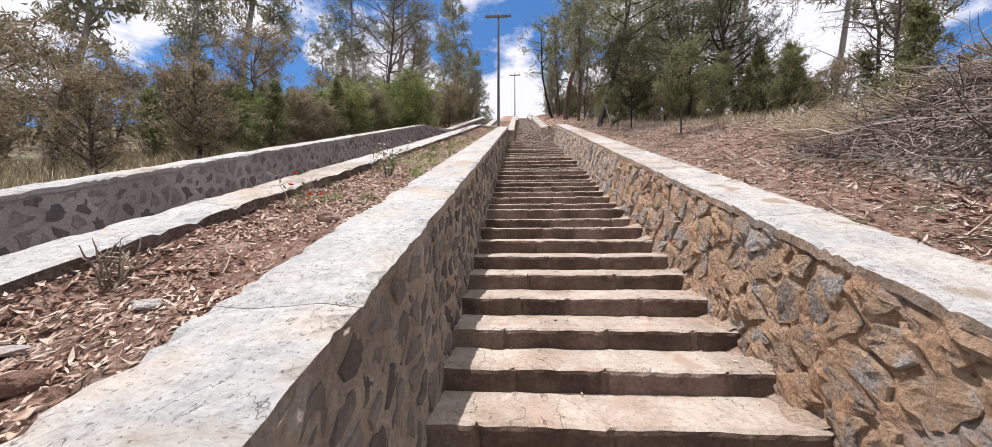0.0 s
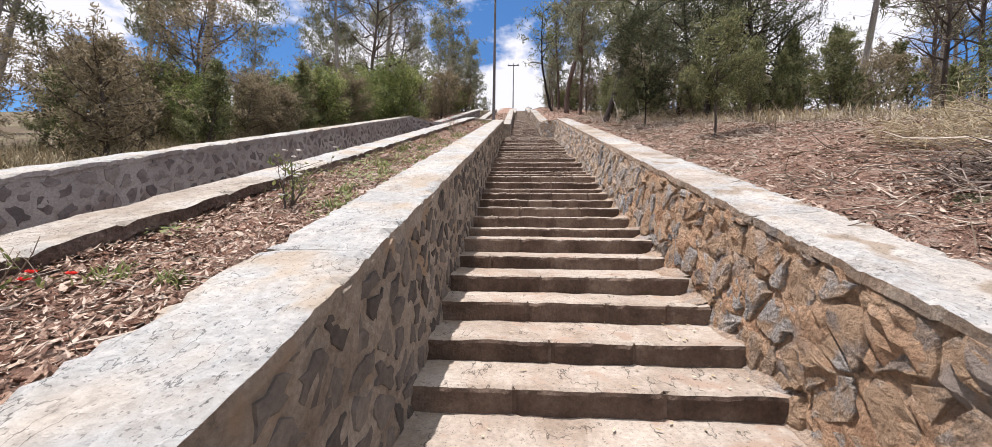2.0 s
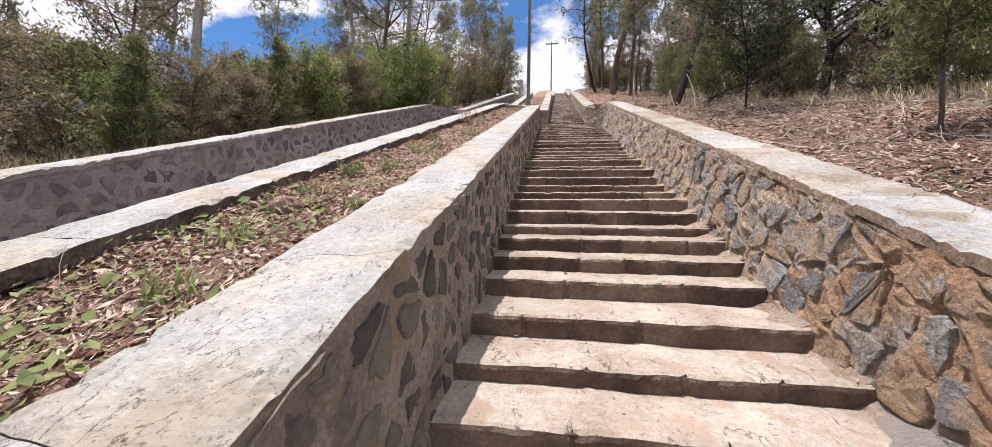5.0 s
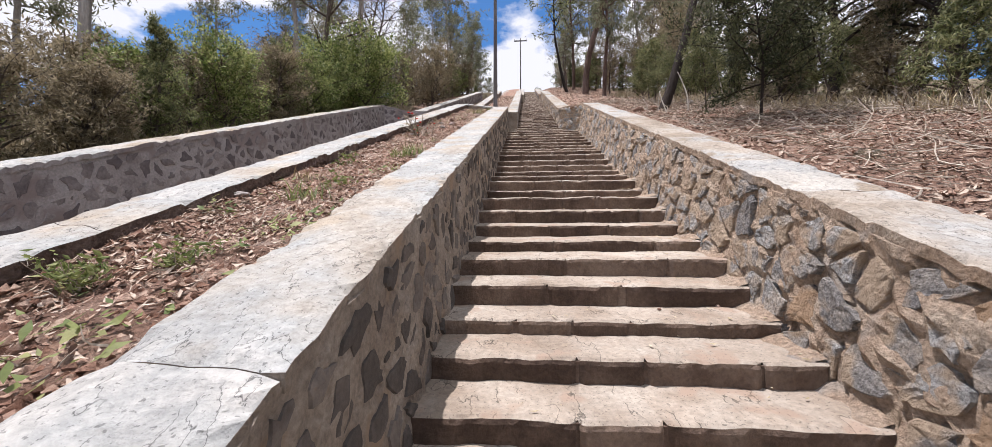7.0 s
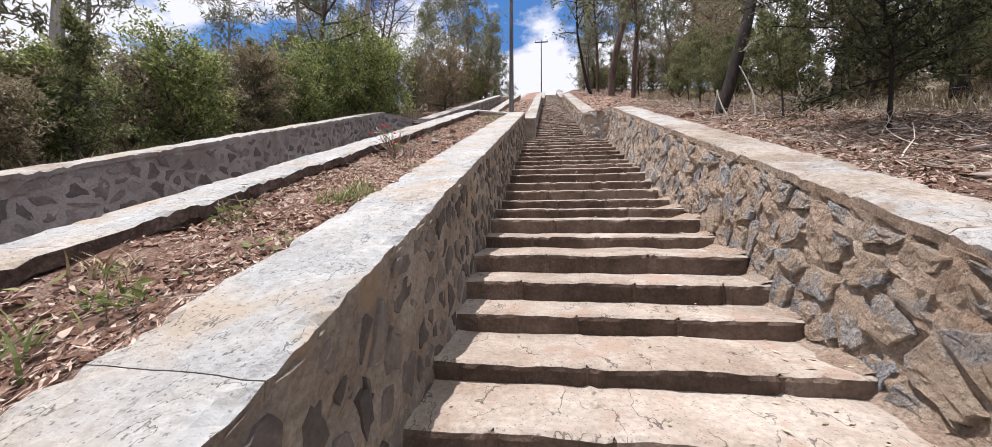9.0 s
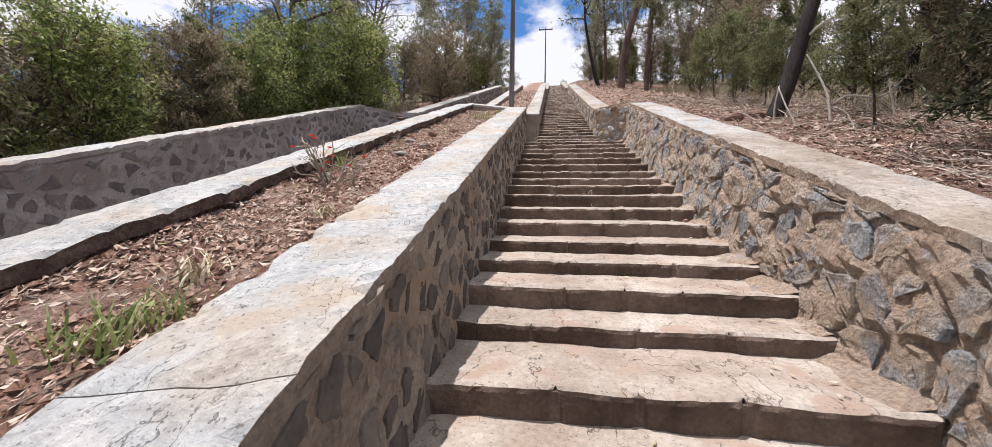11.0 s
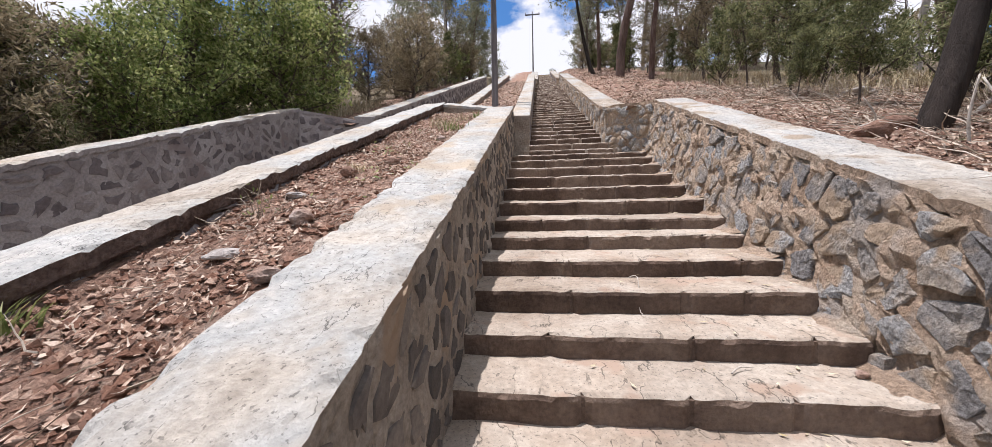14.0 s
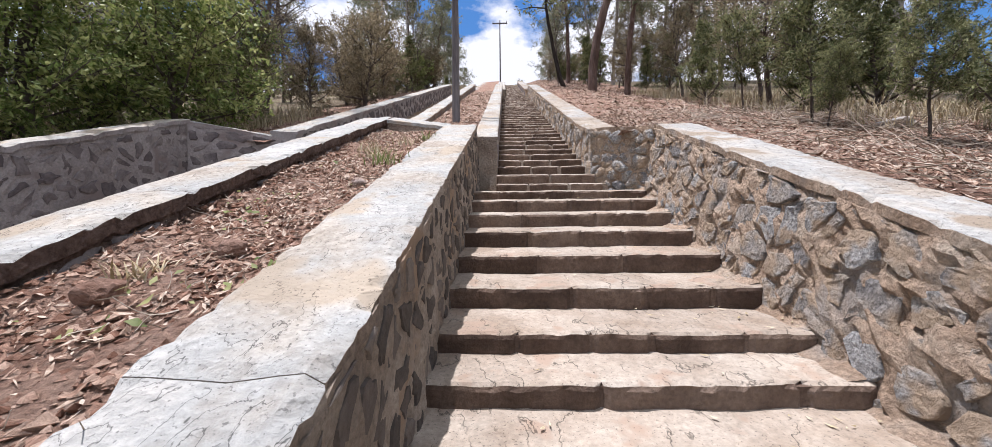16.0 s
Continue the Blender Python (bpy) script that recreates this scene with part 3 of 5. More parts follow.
masonry_wall("wall_left_upper", "upper stair wall of mortared stone with pale capping", 19.0, SEAM2, low_line, lambda y: rake(y) + 0.50 + 0.012 * (y - 19), lambda a, b: -0.25, -0.58, 1,
             DARKSTONE, MORTAR, CAP, 0.34, 1.2, 0.04, 0.012, (-0.60, -0.235), 0.05, rng, as_parts=False)
masonry_wall("kerb_wall_upper", "upper kerb wall with pale capping", 19.2, SEAM2, low_line, lambda y: rake(y) + 0.50 + 0.012 * (y - 19), lambda a, b: -1.74, -2.06, 1,
             DARKSTONE, MORTAR, CAP, 0.34, 1.2, 0.04, 0.012, (-2.08, -1.72), 0.05, rng, as_parts=False)
masonry_wall("wall_far_left_upper", "upper far stair wall of mortared stone with pale capping", 19.15, 37.0, low_line, lambda y: rake(y) + 0.6, lambda a, b: -3.45, -3.85, 1,
             DARKSTONE, MORTAR_GREY, CAP, 0.34, 1.2, 0.04, 0.012, (-3.87, -3.43), 0.05, rng, as_parts=False)
for nm, xa, xb, sd, mo, ca in (("wall_right_top", 1.0, 1.45, -1, MORTAR_TAN, CAP_TAN), ("wall_left_top", -0.1, -0.5, 1, MORTAR, CAP), ("kerb_wall_top", -1.6, -1.95, 1, MORTAR, CAP)):
    masonry_wall(nm, "topmost stair wall of mortared stone with pale capping", SEAM2, TOP_Y, low_line, lambda y: rake(y) + 0.38, lambda a, b, xa=xa: xa, xb, sd,
                 DARKSTONE, mo, ca, 0.4, 1.2, 0.04, 0.012, (min(xa, xb) - 0.02, max(xa, xb) + 0.02), 0.05, rng, as_parts=False)


def return_wall(name, label, a, b, half, za, zb, low, mortar_mat, cap_mat):
    """A short wall across the stairs' line from a to b, with raked capping."""
    d = (Vector(b) - Vector(a)).normalized()
    nrm = Vector((-d.y, d.x)) * half
    vs, fs = [], []
    N = 8
    for k in range(N + 1):
        t = k / N
        p = Vector(a).lerp(Vector(b), t)
        zt = za + (zb - za) * t + 0.008 * wob(k, za, 1, 0.9)
        for s in (-1, 1):
            q = p + nrm * s * (1 + 0.06 * wob(k, s, 3, 1.3))
            vs.append((q.x, q.y, zt - 0.05 + 0.36 * (q.y - p.y)))
            vs.append((q.x, q.y, low))
    for k in range(N):
        o = 4 * k
        for i, j in ((0, 1), (1, 3), (3, 2), (2, 0)):
            fs.append((o + i, o + j, o + 4 + j, o + 4 + i))
    fs += [(0, 2, 3, 1), (4 * N, 4 * N + 1, 4 * N + 3, 4 * N + 2)]
    w = tagged(new(name, mesh(name, vs, fs, mortar_mat)), label, "wall", kind="structure")
    vs2, fs2 = [], []
    for k in range(N + 1):
        t = k / N
        p = Vector(a).lerp(Vector(b), t)
        zt = za + (zb - za) * t + 0.008 * wob(k, za, 1, 0.9)
        for s in (-1, 1):
            q = p + nrm * s * (1.1 + 0.12 * wob(k, s, 8, 1.7))
            vs2.append((q.x, q.y, zt + 0.36 * (q.y - p.y)))
            vs2.append((q.x, q.y, zt - 0.047 + 0.36 * (q.y - p.y)))
    for k in range(N):
        o = 4 * k
        for i, j in ((0, 1), (1, 3), (3, 2), (2, 0)):
            fs2.append((o + i, o + j, o + 4 + j, o + 4 + i))
    fs2 += [(0, 2, 3, 1), (4 * N, 4 * N + 1, 4 * N + 3, 4 * N + 2)]
    part("cap_slab", mesh("cap", vs2, fs2, cap_mat), w)
    return w


return_wall("bed_end_wall", "mortared cross wall closing the planting bed, pale capping", (-1.9, 19.05), (-0.98, 19.05), 0.17, top_b(19.0) + 0.004, top_a(19) + 0.004, rake(19) - 0.4, MORTAR, CAP)


def oblique_end(name, label, y0, y1, xa, xb, ta, tb, back, side, stone_mat, mortar_mat, proud):
    """The slanting masonry that leads from a wide flight's wall to the narrower one above it."""
    face = lambda yy, zz: xa + (xb - xa) * (yy - y0) / (y1 - y0)
    top = lambda yy: ta + (tb - ta) * smooth01((yy - y0) / (y1 - y0))
    w = tagged(new(name, wall_core(name, y0, y1, low_line, top, face, back, side, mortar_mat, 0.02)), label, "wall", kind="structure")
    for poly in cells(y0, y1, low_line, lambda yy: top(yy) - 0.03, 0.16, 0.8, rng):
        made = stone(poly, face, side, 0.018, proud, rng)
        if made:
            part("stone", mesh("stone", *made, stone_mat, True), w)
    return w


oblique_end("wall_right_end", "sloping rubble end of the wide stair wall", 17.98, 18.85, 1.76, 1.17, top_r(17.98) - 0.01, rake(18.85) + 0.6, 2.36, -1, RUBBLE, MORTAR_TAN, 0.035)
oblique_end("wall_far_left_end", "sloping end of the far stair wall", 18.45, 19.2, -4.63, -3.45, top_c(18.45) - 0.04, rake(19.2) + 0.45, -5.0, 1, DARKSTONE, MORTAR_GREY, 0.012)
return_wall("wall_far_left_coping", "thin cement coping of the sloping wall end", (-4.85, 18.55), (-3.65, 19.35), 0.17, top_c(18.5) + 0.0, rake(19.2) + 0.49, rake(18.8) + 0.3, MORTAR_GREY, CAP)


# ---------------------------------------------------------------- stairs
def step_block(x0, x1, y, z, deep, high, seed, s0=0.0, s1=0.0):
    """One worn stone block of a step: uneven riser face, rounded edge, slightly dished tread; s0, s1: how far its ends run askew."""
    nx = max(2, round((x1 - x0) / 0.038))
    prof = ((0.004, -high - 0.02), (0.0, -0.036), (0.006, -0.014), (0.032, 0.0), (0.5 * deep, 0.010), (deep + 0.05, 0.026))
    vs, fs = [], []
    for i in range(nx + 1):
        t = i / nx
        end = i in (0, nx)
        for k, (dy, dz) in enumerate(prof):
            xx = x0 + (x1 - x0) * t + (s0 + (s1 - s0) * t) * (dy / deep)
            if end and k < 3:
                xx += 0.010 if i == 0 else -0.010
            push = 0.018 * wob(xx, y, seed, 3.5) + 0.012 * wob(xx, y + k, seed, 12) + 0.03 * max(0.0, wob(xx, y, seed + 4, 15) - 0.2) * (k in (2, 3))
            lift_by = 0.010 * wob(xx, y, seed + 9, 3) + 0.006 * wob(xx, y + dy, seed, 11) - 0.02 * max(0.0, wob(xx, y, seed + 4, 15) - 0.2) * (k in (1, 2, 3))
            vs.append((xx, y + dy + (push + ((0.02 if k < 3 else 0.01) if end else 0) if k < 4 else 0), z + dz + (lift_by if k > 0 else 0) - (0.005 if end and 0 < k < 4 else 0)))
    m = len(prof)
    for i in range(nx):
        for k in range(m - 1):
            a = i * m + k
            fs.append((a, a + m, a + m + 1, a + 1))
    fs.append(tuple(range(m)))
    fs.append(tuple(nx * m + k for k in reversed(range(m))))
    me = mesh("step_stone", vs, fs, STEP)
    # upright faces take the colour that carries their shade
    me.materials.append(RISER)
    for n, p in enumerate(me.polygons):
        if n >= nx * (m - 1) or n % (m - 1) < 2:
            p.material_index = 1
    return me


def stair_core(name, x0, x1, rows, material):
    vs, fs = [], []
    for y, z, d, r in rows:
        o = len(vs)
        for xx in (x0, x1):
            vs += [(xx, y + 0.02, z - r - 0.03), (xx, y + 0.02, z - 0.022), (xx, y + d + 0.04, z - 0.022), (xx, y + d + 0.04, z - 0.6), (xx, y + 0.02, z - 0.6)]
        for k in range(5):
            a, b = o + k, o + (k + 1) % 5
            fs.append((a, b, b + 5, a + 5))
        fs += [tuple(o + k for k in reversed(range(5))), tuple(o + 5 + k for k in range(5))]
    return mesh(name, vs, fs, material)


lower = [s for s in steps if s[0] < SEAM]
upper = [s for s in steps if s[0] >= SEAM]
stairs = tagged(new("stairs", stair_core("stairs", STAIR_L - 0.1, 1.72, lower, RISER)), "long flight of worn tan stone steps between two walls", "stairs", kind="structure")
stairs_up = tagged(new("stairs_upper", stair_core("stairs_upper", -0.35, 1.25, upper, MORTAR)), "narrower upper flight of tan stone steps", "stairs", kind="structure")
for y, z, d, r in lower:
    xx, sk = STAIR_L - 0.05, 0.0
    while xx < 1.66:
        xn = xx + rng.uniform(0.35, 1.0)
        nsk = rng.uniform(-0.12, 0.12)
        if 1.68 - xn < 0.28:
            xn, nsk = 1.68, 0.0
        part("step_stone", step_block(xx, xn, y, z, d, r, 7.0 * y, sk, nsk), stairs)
        xx, sk = xn, nsk
far_v, far_f = [], []
for y, z, d, r in upper:
    if y < 25:
        xx = -0.26
        while xx < 1.18:
            xn = xx + rng.uniform(0.4, 0.8)
            if 1.2 - xn < 0.3:
                xn = 1.2
            part("step_stone", step_block(xx + 0.003, xn - 0.003, y, z, d, r, rng.uniform(0, 90)), stairs_up)
            xx = xn
    else:
        me = step_block(-0.26, 1.2, y, z, d, r, rng.uniform(0, 90))
        o = len(far_v)
        far_v += [tuple(v.co) for v in me.vertices]
        far_f += [tuple(i + o for i in p.vertices) for p in me.polygons]
        bpy.data.meshes.remove(me)
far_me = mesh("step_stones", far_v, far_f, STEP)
# far risers get the same shade-darkened colour
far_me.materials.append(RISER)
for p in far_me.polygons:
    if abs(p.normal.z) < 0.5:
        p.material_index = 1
part("step_stones", far_me, stairs_up, "far tan stone steps", "stuff")

# the twin stairs beyond the median
twin = tagged(new("stairs_twin", stair_core("stairs_twin", -4.7, -2.2, [s for s in lower], MORTAR)), "second stone stair on the other side of the planting bed", "stairs", kind="structure")
twin_up = tagged(new("stairs_twin_upper", stair_core("stairs_twin_upper", -3.5, -2.05, upper, MORTAR)), "upper part of the second stone stair", "stairs", kind="structure")


# ---------------------------------------------------------------- trees and shrubs
def tube(vs, fs, pts, radii, sides=6):
    prev = None
    for k, (p, r) in enumerate(zip(pts, radii)):
        d = (pts[min(k + 1, len(pts) - 1)] - pts[max(k - 1, 0)]).normalized()
        a = d.orthogonal().normalized() if prev is None else (prev - d * prev.dot(d)).normalized()
        prev = a
        b = d.cross(a)
        o = len(vs)
        for s in range(sides):
            t = 2 * math.pi * s / sides
            vs.append(p + (a * math.cos(t) + b * math.sin(t)) * r)
        if k:
            for s in range(sides):
                fs.append((o - sides + s, o - sides + (s + 1) % sides, o + (s + 1) % sides, o + s))
    fs.append(tuple(range(len(vs) - sides, len(vs))))


def limb(rng, start, direction, length, r0, r1, bend, up, n):
    pts, d = [start.copy()], direction.normalized()
    for k in range(n):
        d = (d + Vector((rng.gauss(0, bend), rng.gauss(0, bend), rng.gauss(0, bend) + up))).normalized()
        pts.append(pts[-1] + d * (length / n))
    return pts, [r0 + (r1 - r0) * (k / n) for k in range(n + 1)]


def leaves_mesh(name, centres, sizes, ratio, material, seed, droop=0.0, outward=None):
    """Many small folded leaves, four points each."""
    g = np.random.default_rng(seed)
    n = len(centres)
    c = np.array(centres)
    d = g.normal(size=(n, 3))
    d[:, 2] -= droop
    if outward is not None:
        d += outward
    d /= np.linalg.norm(d, axis=1)[:, None]
    s = np.cross(d, g.normal(size=(n, 3)) * 0.75 + np.array([-0.2, 0.0, 1.0]))
    s /= np.linalg.norm(s, axis=1)[:, None]
    L = (np.array(sizes) * g.uniform(0.6, 1.35, n))[:, None]
    up = np.cross(d, s) * L * 0.08
    v = np.stack([c - d * L * 0.5, c + s * L * ratio * 0.5 + up, c + d * L * 0.5, c - s * L * ratio * 0.5 + up], 1).reshape(-1, 3)
    me = bpy.data.meshes.new(name)
    f = np.arange(4 * n).reshape(-1, 4)
    me.from_pydata(v.tolist(), [], f.tolist())
    me.materials.append(material)
    me.update()
    return me


DETAIL = [1.0]        # share of the leaves that a tree gets; less for far ones


def tree(name, label, category, seed, trunk_h, r0, limbs, twigs, leaf_n, leaf, ratio, spread, bark, foliage, shape, droop=0.0, lean=0.0, crown_from=0.35, bend=0.06, spray=0.28, up=0.05):
    """A tapered trunk with limbs and twigs, and a crown of many leaves gathered round the twigs. shape(t): reach of the limbs at height t."""
    r = random.Random(seed)
    leaf_n, leaf, twigs = int(leaf_n * DETAIL[0]), leaf / math.sqrt(DETAIL[0]), max(3, round(twigs * (0.35 + 0.65 * DETAIL[0])))
    root = tagged(new(name), label, category)
    vs, fs = [], []
    pts, rad = limb(r, Vector((0, 0, -0.15)), Vector((lean, lean * 0.2, 1)), trunk_h + 0.15, r0, r0 * 0.18, bend, 0.12, 12)
    tube(vs, fs, pts, rad, 8)
    twv, twf, spots, outs = [], [], [], []
    for k in range(limbs):
        t = crown_from + (1 - crown_from) * (k + r.random()) / limbs
        f = t * 12
        i = min(11, int(f))
        p = pts[i].lerp(pts[i + 1], f - i)
        a = 2.4 * k + r.uniform(-0.5, 0.5)
        reach = max(0.15, spread * shape((t - crown_from) / (1 - crown_from)) * r.uniform(0.7, 1.2))
        lp, lr = limb(r, p, Vector((math.cos(a), math.sin(a), r.uniform(0.15, 0.7))), reach, rad[i] * 0.5 + 0.004, 0.006, 0.14, up, 5)
        tube(twv, twf, lp, lr, 4)
        for q in range(twigs):
            w = r.uniform(0.3, 1.0)
            g = min(4, int(w * 5))
            s0 = lp[g].lerp(lp[g + 1], w * 5 - g)
            tp, trd = limb(r, s0, Vector((r.gauss(0, 1), r.gauss(0, 1), r.gauss(0.3, 0.7))), reach * r.uniform(0.2, 0.5) + 0.1, 0.007, 0.002, 0.2, up - droop * 0.1, 3)
            tube(twv, twf, [tp[0], tp[3]] if DETAIL[0] < 1 else [tp[0], tp[2], tp[3]], [0.006, 0.002] if DETAIL[0] < 1 else [0.007, 0.004, 0.002], 3)
            spots.append((tp, (tp[-1] - s0).normalized()))
    centres, sizes = [], []
    per = max(1, leaf_n // max(1, len(spots)))
    for tp, o in spots:
        for q in range(per):
            i = r.randrange(3)
            c = tp[i].lerp(tp[i + 1], r.random())
            sp = spray * (0.4 + 0.6 * r.random())
            centres.append((c.x + r.gauss(0, sp * 0.5), c.y + r.gauss(0, sp * 0.5), c.z + r.gauss(0, sp * 0.5) - droop * r.random() * 0.3))
            sizes.append(leaf)
            outs.append(tuple(o * 0.7))
    part("trunk", mesh("trunk", vs, fs, bark, True), root)
    part("branching", mesh("branching", twv, twf, bark, True), root, kind="stuff")
    if centres:
        part("crown", leaves_mesh("crown", centres, sizes, ratio, foliage, seed, droop, np.array(outs)), root)
    return root


cone = lambda t: 1.0 - 0.85 * t
egg = lambda t: 0.55 + 0.9 * t * (1.25 - t) if t < 0.9 else 0.5
ball = lambda t: math.sqrt(max(0.05, 1 - (1.6 * t - 0.7) ** 2))
gumtop = lambda t: 0.35 + 0.65 * math.sin(3.0 * min(1, t + 0.1))
KINDS = {
    "juniper": lambda s: tree("juniper_tree", "dense dark green juniper with feathery cone crown", "tree", s, 4.2, 0.08, 36, 7, 6800, 0.15, 0.25, 1.35, BARK, JUNIPER, cone, crown_from=0.06, spray=0.22, up=0.12),
    "juniper_b": lambda s: tree("juniper_tree", "broad olive-brown juniper with feathery sprays", "tree", s, 3.4, 0.08, 32, 7, 6200, 0.15, 0.25, 1.5, BARK, OLIVE, ball, crown_from=0.05, spray=0.24, up=0.10),
    "young": lambda s: tree("young_tree", "slender young tree with thin stem and feathery olive leaves", "tree", s, 3.0, 0.035, 28, 8, 7000, 0.10, 0.22, 0.85, BARK, JUNIPER, ball, crown_from=0.34, spray=0.16, up=0.06),
    "shrub": lambda s: tree("leafy_shrub", "bushy bright green broadleaf shrub", "shrub", s, 3.0, 0.06, 36, 9, 11000, 0.105, 0.45, 1.7, BARK, GREEN, ball, crown_from=0.05, spray=0.26, up=0.06),
    "thorn": lambda s: tree("thorn_tree", "brownish thorn tree with thin flat crown", "tree", s, 5.0, 0.09, 26, 10, 7500, 0.13, 0.28, 2.2, BARK, OLIVE, egg, crown_from=0.25, spray=0.30, bend=0.12),
    "gum": lambda s: tree("gum_tree", "tall slender gum tree with pale trunk and drooping leaves", "tree", s, 15.0, 0.15, 30, 10, 9000, 0.24, 0.2, 3.0, BARK_PALE, GUM, gumtop, droop=0.9, crown_from=0.38, spray=0.5, bend=0.05),
    "gum_dark": lambda s: tree("gum_tree", "tall gum tree with dark reddish trunk and open crown", "tree", s, 13.0, 0.19, 26, 10, 9000, 0.22, 0.2, 2.8, BARK_RED, GUM, gumtop, droop=0.7, crown_from=0.36, spray=0.45, bend=0.06),
    "bare": lambda s: tree("bare_tree", "nearly leafless thin tree with many fine grey branches", "tree", s, 9.0, 0.09, 34, 12, 900, 0.14, 0.25, 2.6, BARK, OLIVE, gumtop, crown_from=0.25, spray=0.3, bend=0.08),
    "leaning": lambda s: tree("dark_tree", "dark leaning tree with crooked trunk and open crown", "tree", s, 8.0, 0.115, 18, 8, 3600, 0.13, 0.3, 2.2, BARK_DARK, JUNIPER, ball, crown_from=0.5, spray=0.4, bend=0.07, lean=0.5, up=0.02),
    "shade": lambda s: tree("shade_tree", "young tree with thin stem and broad dense dark crown", "tree", s, 3.7, 0.03, 36, 10, 16000, 0.09, 0.3, 1.6, BARK_DARK, DARKLEAF, ball, crown_from=0.2, spray=0.2, up=0.0),
    "oak": lambda s: tree("dark_tree", "large dark spreading tree with dense crown", "tree", s, 8.5, 0.2, 32, 10, 9000, 0.13, 0.35, 3.4, BARK_DARK, DARKLEAF, ball, crown_from=0.3, spray=0.42, bend=0.12, lean=0.25),
}
stock = {}
turn = random.Random(11)


def plant(kind, x, y, size=1.0, variant=0, yaw=None, wide=1.0):
    z = bank(x, y) - 0.03
    m = pose(x, y, z, turn.uniform(-2, 2), turn.uniform(-2, 2), turn.uniform(0, 360) if yaw is None else yaw) @ Matrix.Diagonal((size * wide, size * wide, size, 1))
    far = y > 30 or abs(x) > 12.5 or (kind.startswith("gum") and y > 24)
    key = (kind, 0 if far else variant, far)
    DETAIL[0] = 0.33 if far else 1.0
    if key not in stock:
        stock[key] = KINDS[kind](sum(map(ord, kind)) + 31 * variant + (7 if far else 0))
        stock[key].matrix_basis = m
        return stock[key]
    src = stock[key]
    keep = src.matrix_basis.copy()
    src.matrix_basis = Matrix.Identity(4)
    ob = copy_thing(src, m)
    src.matrix_basis = keep
    return ob


# young trees on the bank
for x, y, s in ((3.55, 8.5, 1.0), (3.6, 14.0, 0.75), (4.1, 18.5, 1.0), (3.95, 16.9, 0.72), (3.9, 18.0, 0.5), (5.2, 10.2, 0.8), (5.4, 13.3, 0.8), (4.7, 21.0, 1.0)):
    plant("young", x, y, s * 0.66, turn.randrange(2))
plant("shade", 3.55, 12.2, 0.8, 0)
# larger trees near the stairs
plant("leaning", 3.08, 15.1, 1.0, 0, 0)
plant("gum_dark", 3.7, 30.0, 1.1, 1)
plant("gum_dark", 4.2, 26.8, 0.62, 0)
plant("leaning", 3.0, 33.0, 1.1, 0, 150)
crest = random.Random(63)
for k in range(34):
    y = 35 + k * 1.15 + crest.uniform(-0.6, 0.6)
    x = crest.uniform(2.7, 7.5) if k % 2 else crest.uniform(-8.5, -4.5)
    plant(crest.choice(("gum_dark", "bare", "gum", "bare")), x, y, crest.uniform(0.42, 0.75), crest.randrange(2))
for k in range(18):
    plant(crest.choice(("juniper", "juniper_b", "juniper_b")), crest.uniform(2.6, 7.5) if k % 2 else crest.uniform(-8.5, -4.6), 39 + k * 1.3, crest.uniform(0.4, 0.7), 0)
plant("gum", -12.1, 15.9, 1.1, 0)
# thickets on the bank above the wall
row = random.Random(21)
for k in range(30):
    y = 9 + k * 1.55 + row.uniform(-0.8, 0.8)
    x = max(5.6, 8.2 - 0.08 * y) + row.uniform(-0.8, 1.6)
    plant(row.choice(("juniper", "juniper", "juniper_b", "young", "thorn")) if k % 6 else "juniper", x, y, row.uniform(0.42, 0.68) if y < 22 else row.uniform(0.45, 0.72), row.randrange(2) if k % 3 else 0)
for k in range(16):
    plant(row.choice(("juniper", "juniper_b", "thorn", "bare")), row.uniform(10.5, 22), row.uniform(17, 48), row.uniform(0.6, 1.0), 0)
for k in range(22):
    plant(row.choice(("gum", "gum_dark", "bare", "gum", "bare")), row.uniform(5.5, 24), row.uniform(17, 62), row.uniform(0.75, 1.15), row.randrange(2))
for kind, x, y, s in (("oak", 7.4, 13.2, 0.6), ("juniper", 6.2, 12.2, 0.55), ("juniper", 7.6, 10.8, 0.55), ("juniper_b", 6.0, 15.5, 0.65), ("oak", 8.8, 15.6, 0.5), ("oak", 6.2, 14.4, 0.55), ("oak", 6.6, 17.4, 0.6), ("juniper", 5.8, 17.5, 0.6), ("juniper_b", 9.2, 11.8, 0.5),
                      ("juniper", 6.4, 20.0, 0.65), ("juniper", 5.2, 23.5, 0.55), ("juniper_b", 7.0, 14.2, 0.6), ("bare", 8.5, 9.0, 0.55), ("bare", 9.5, 10.5, 0.6)):
    plant(kind, x, y, s, turn.randrange(2))
for k in range(14):
    plant(row.choice(("juniper", "juniper_b", "juniper_b")), row.uniform(9.8, 14), 9 + k * 1.3, row.uniform(0.4, 0.62), row.randrange(2))
for x, y, s in ((-11, 6.6, 0.45), (-13, 8.2, 0.55), (-15.5, 10, 0.65), (-12.4, 9.6, 0.5), (-18, 12, 0.8), (-10.2, 5.2, 0.35), (-17, 9.5, 0.7), (-20, 13, 0.8), (-14.5, 12.5, 0.6)):
    plant(row.choice(("juniper_b", "juniper_b", "thorn")), x, y, s, 0)
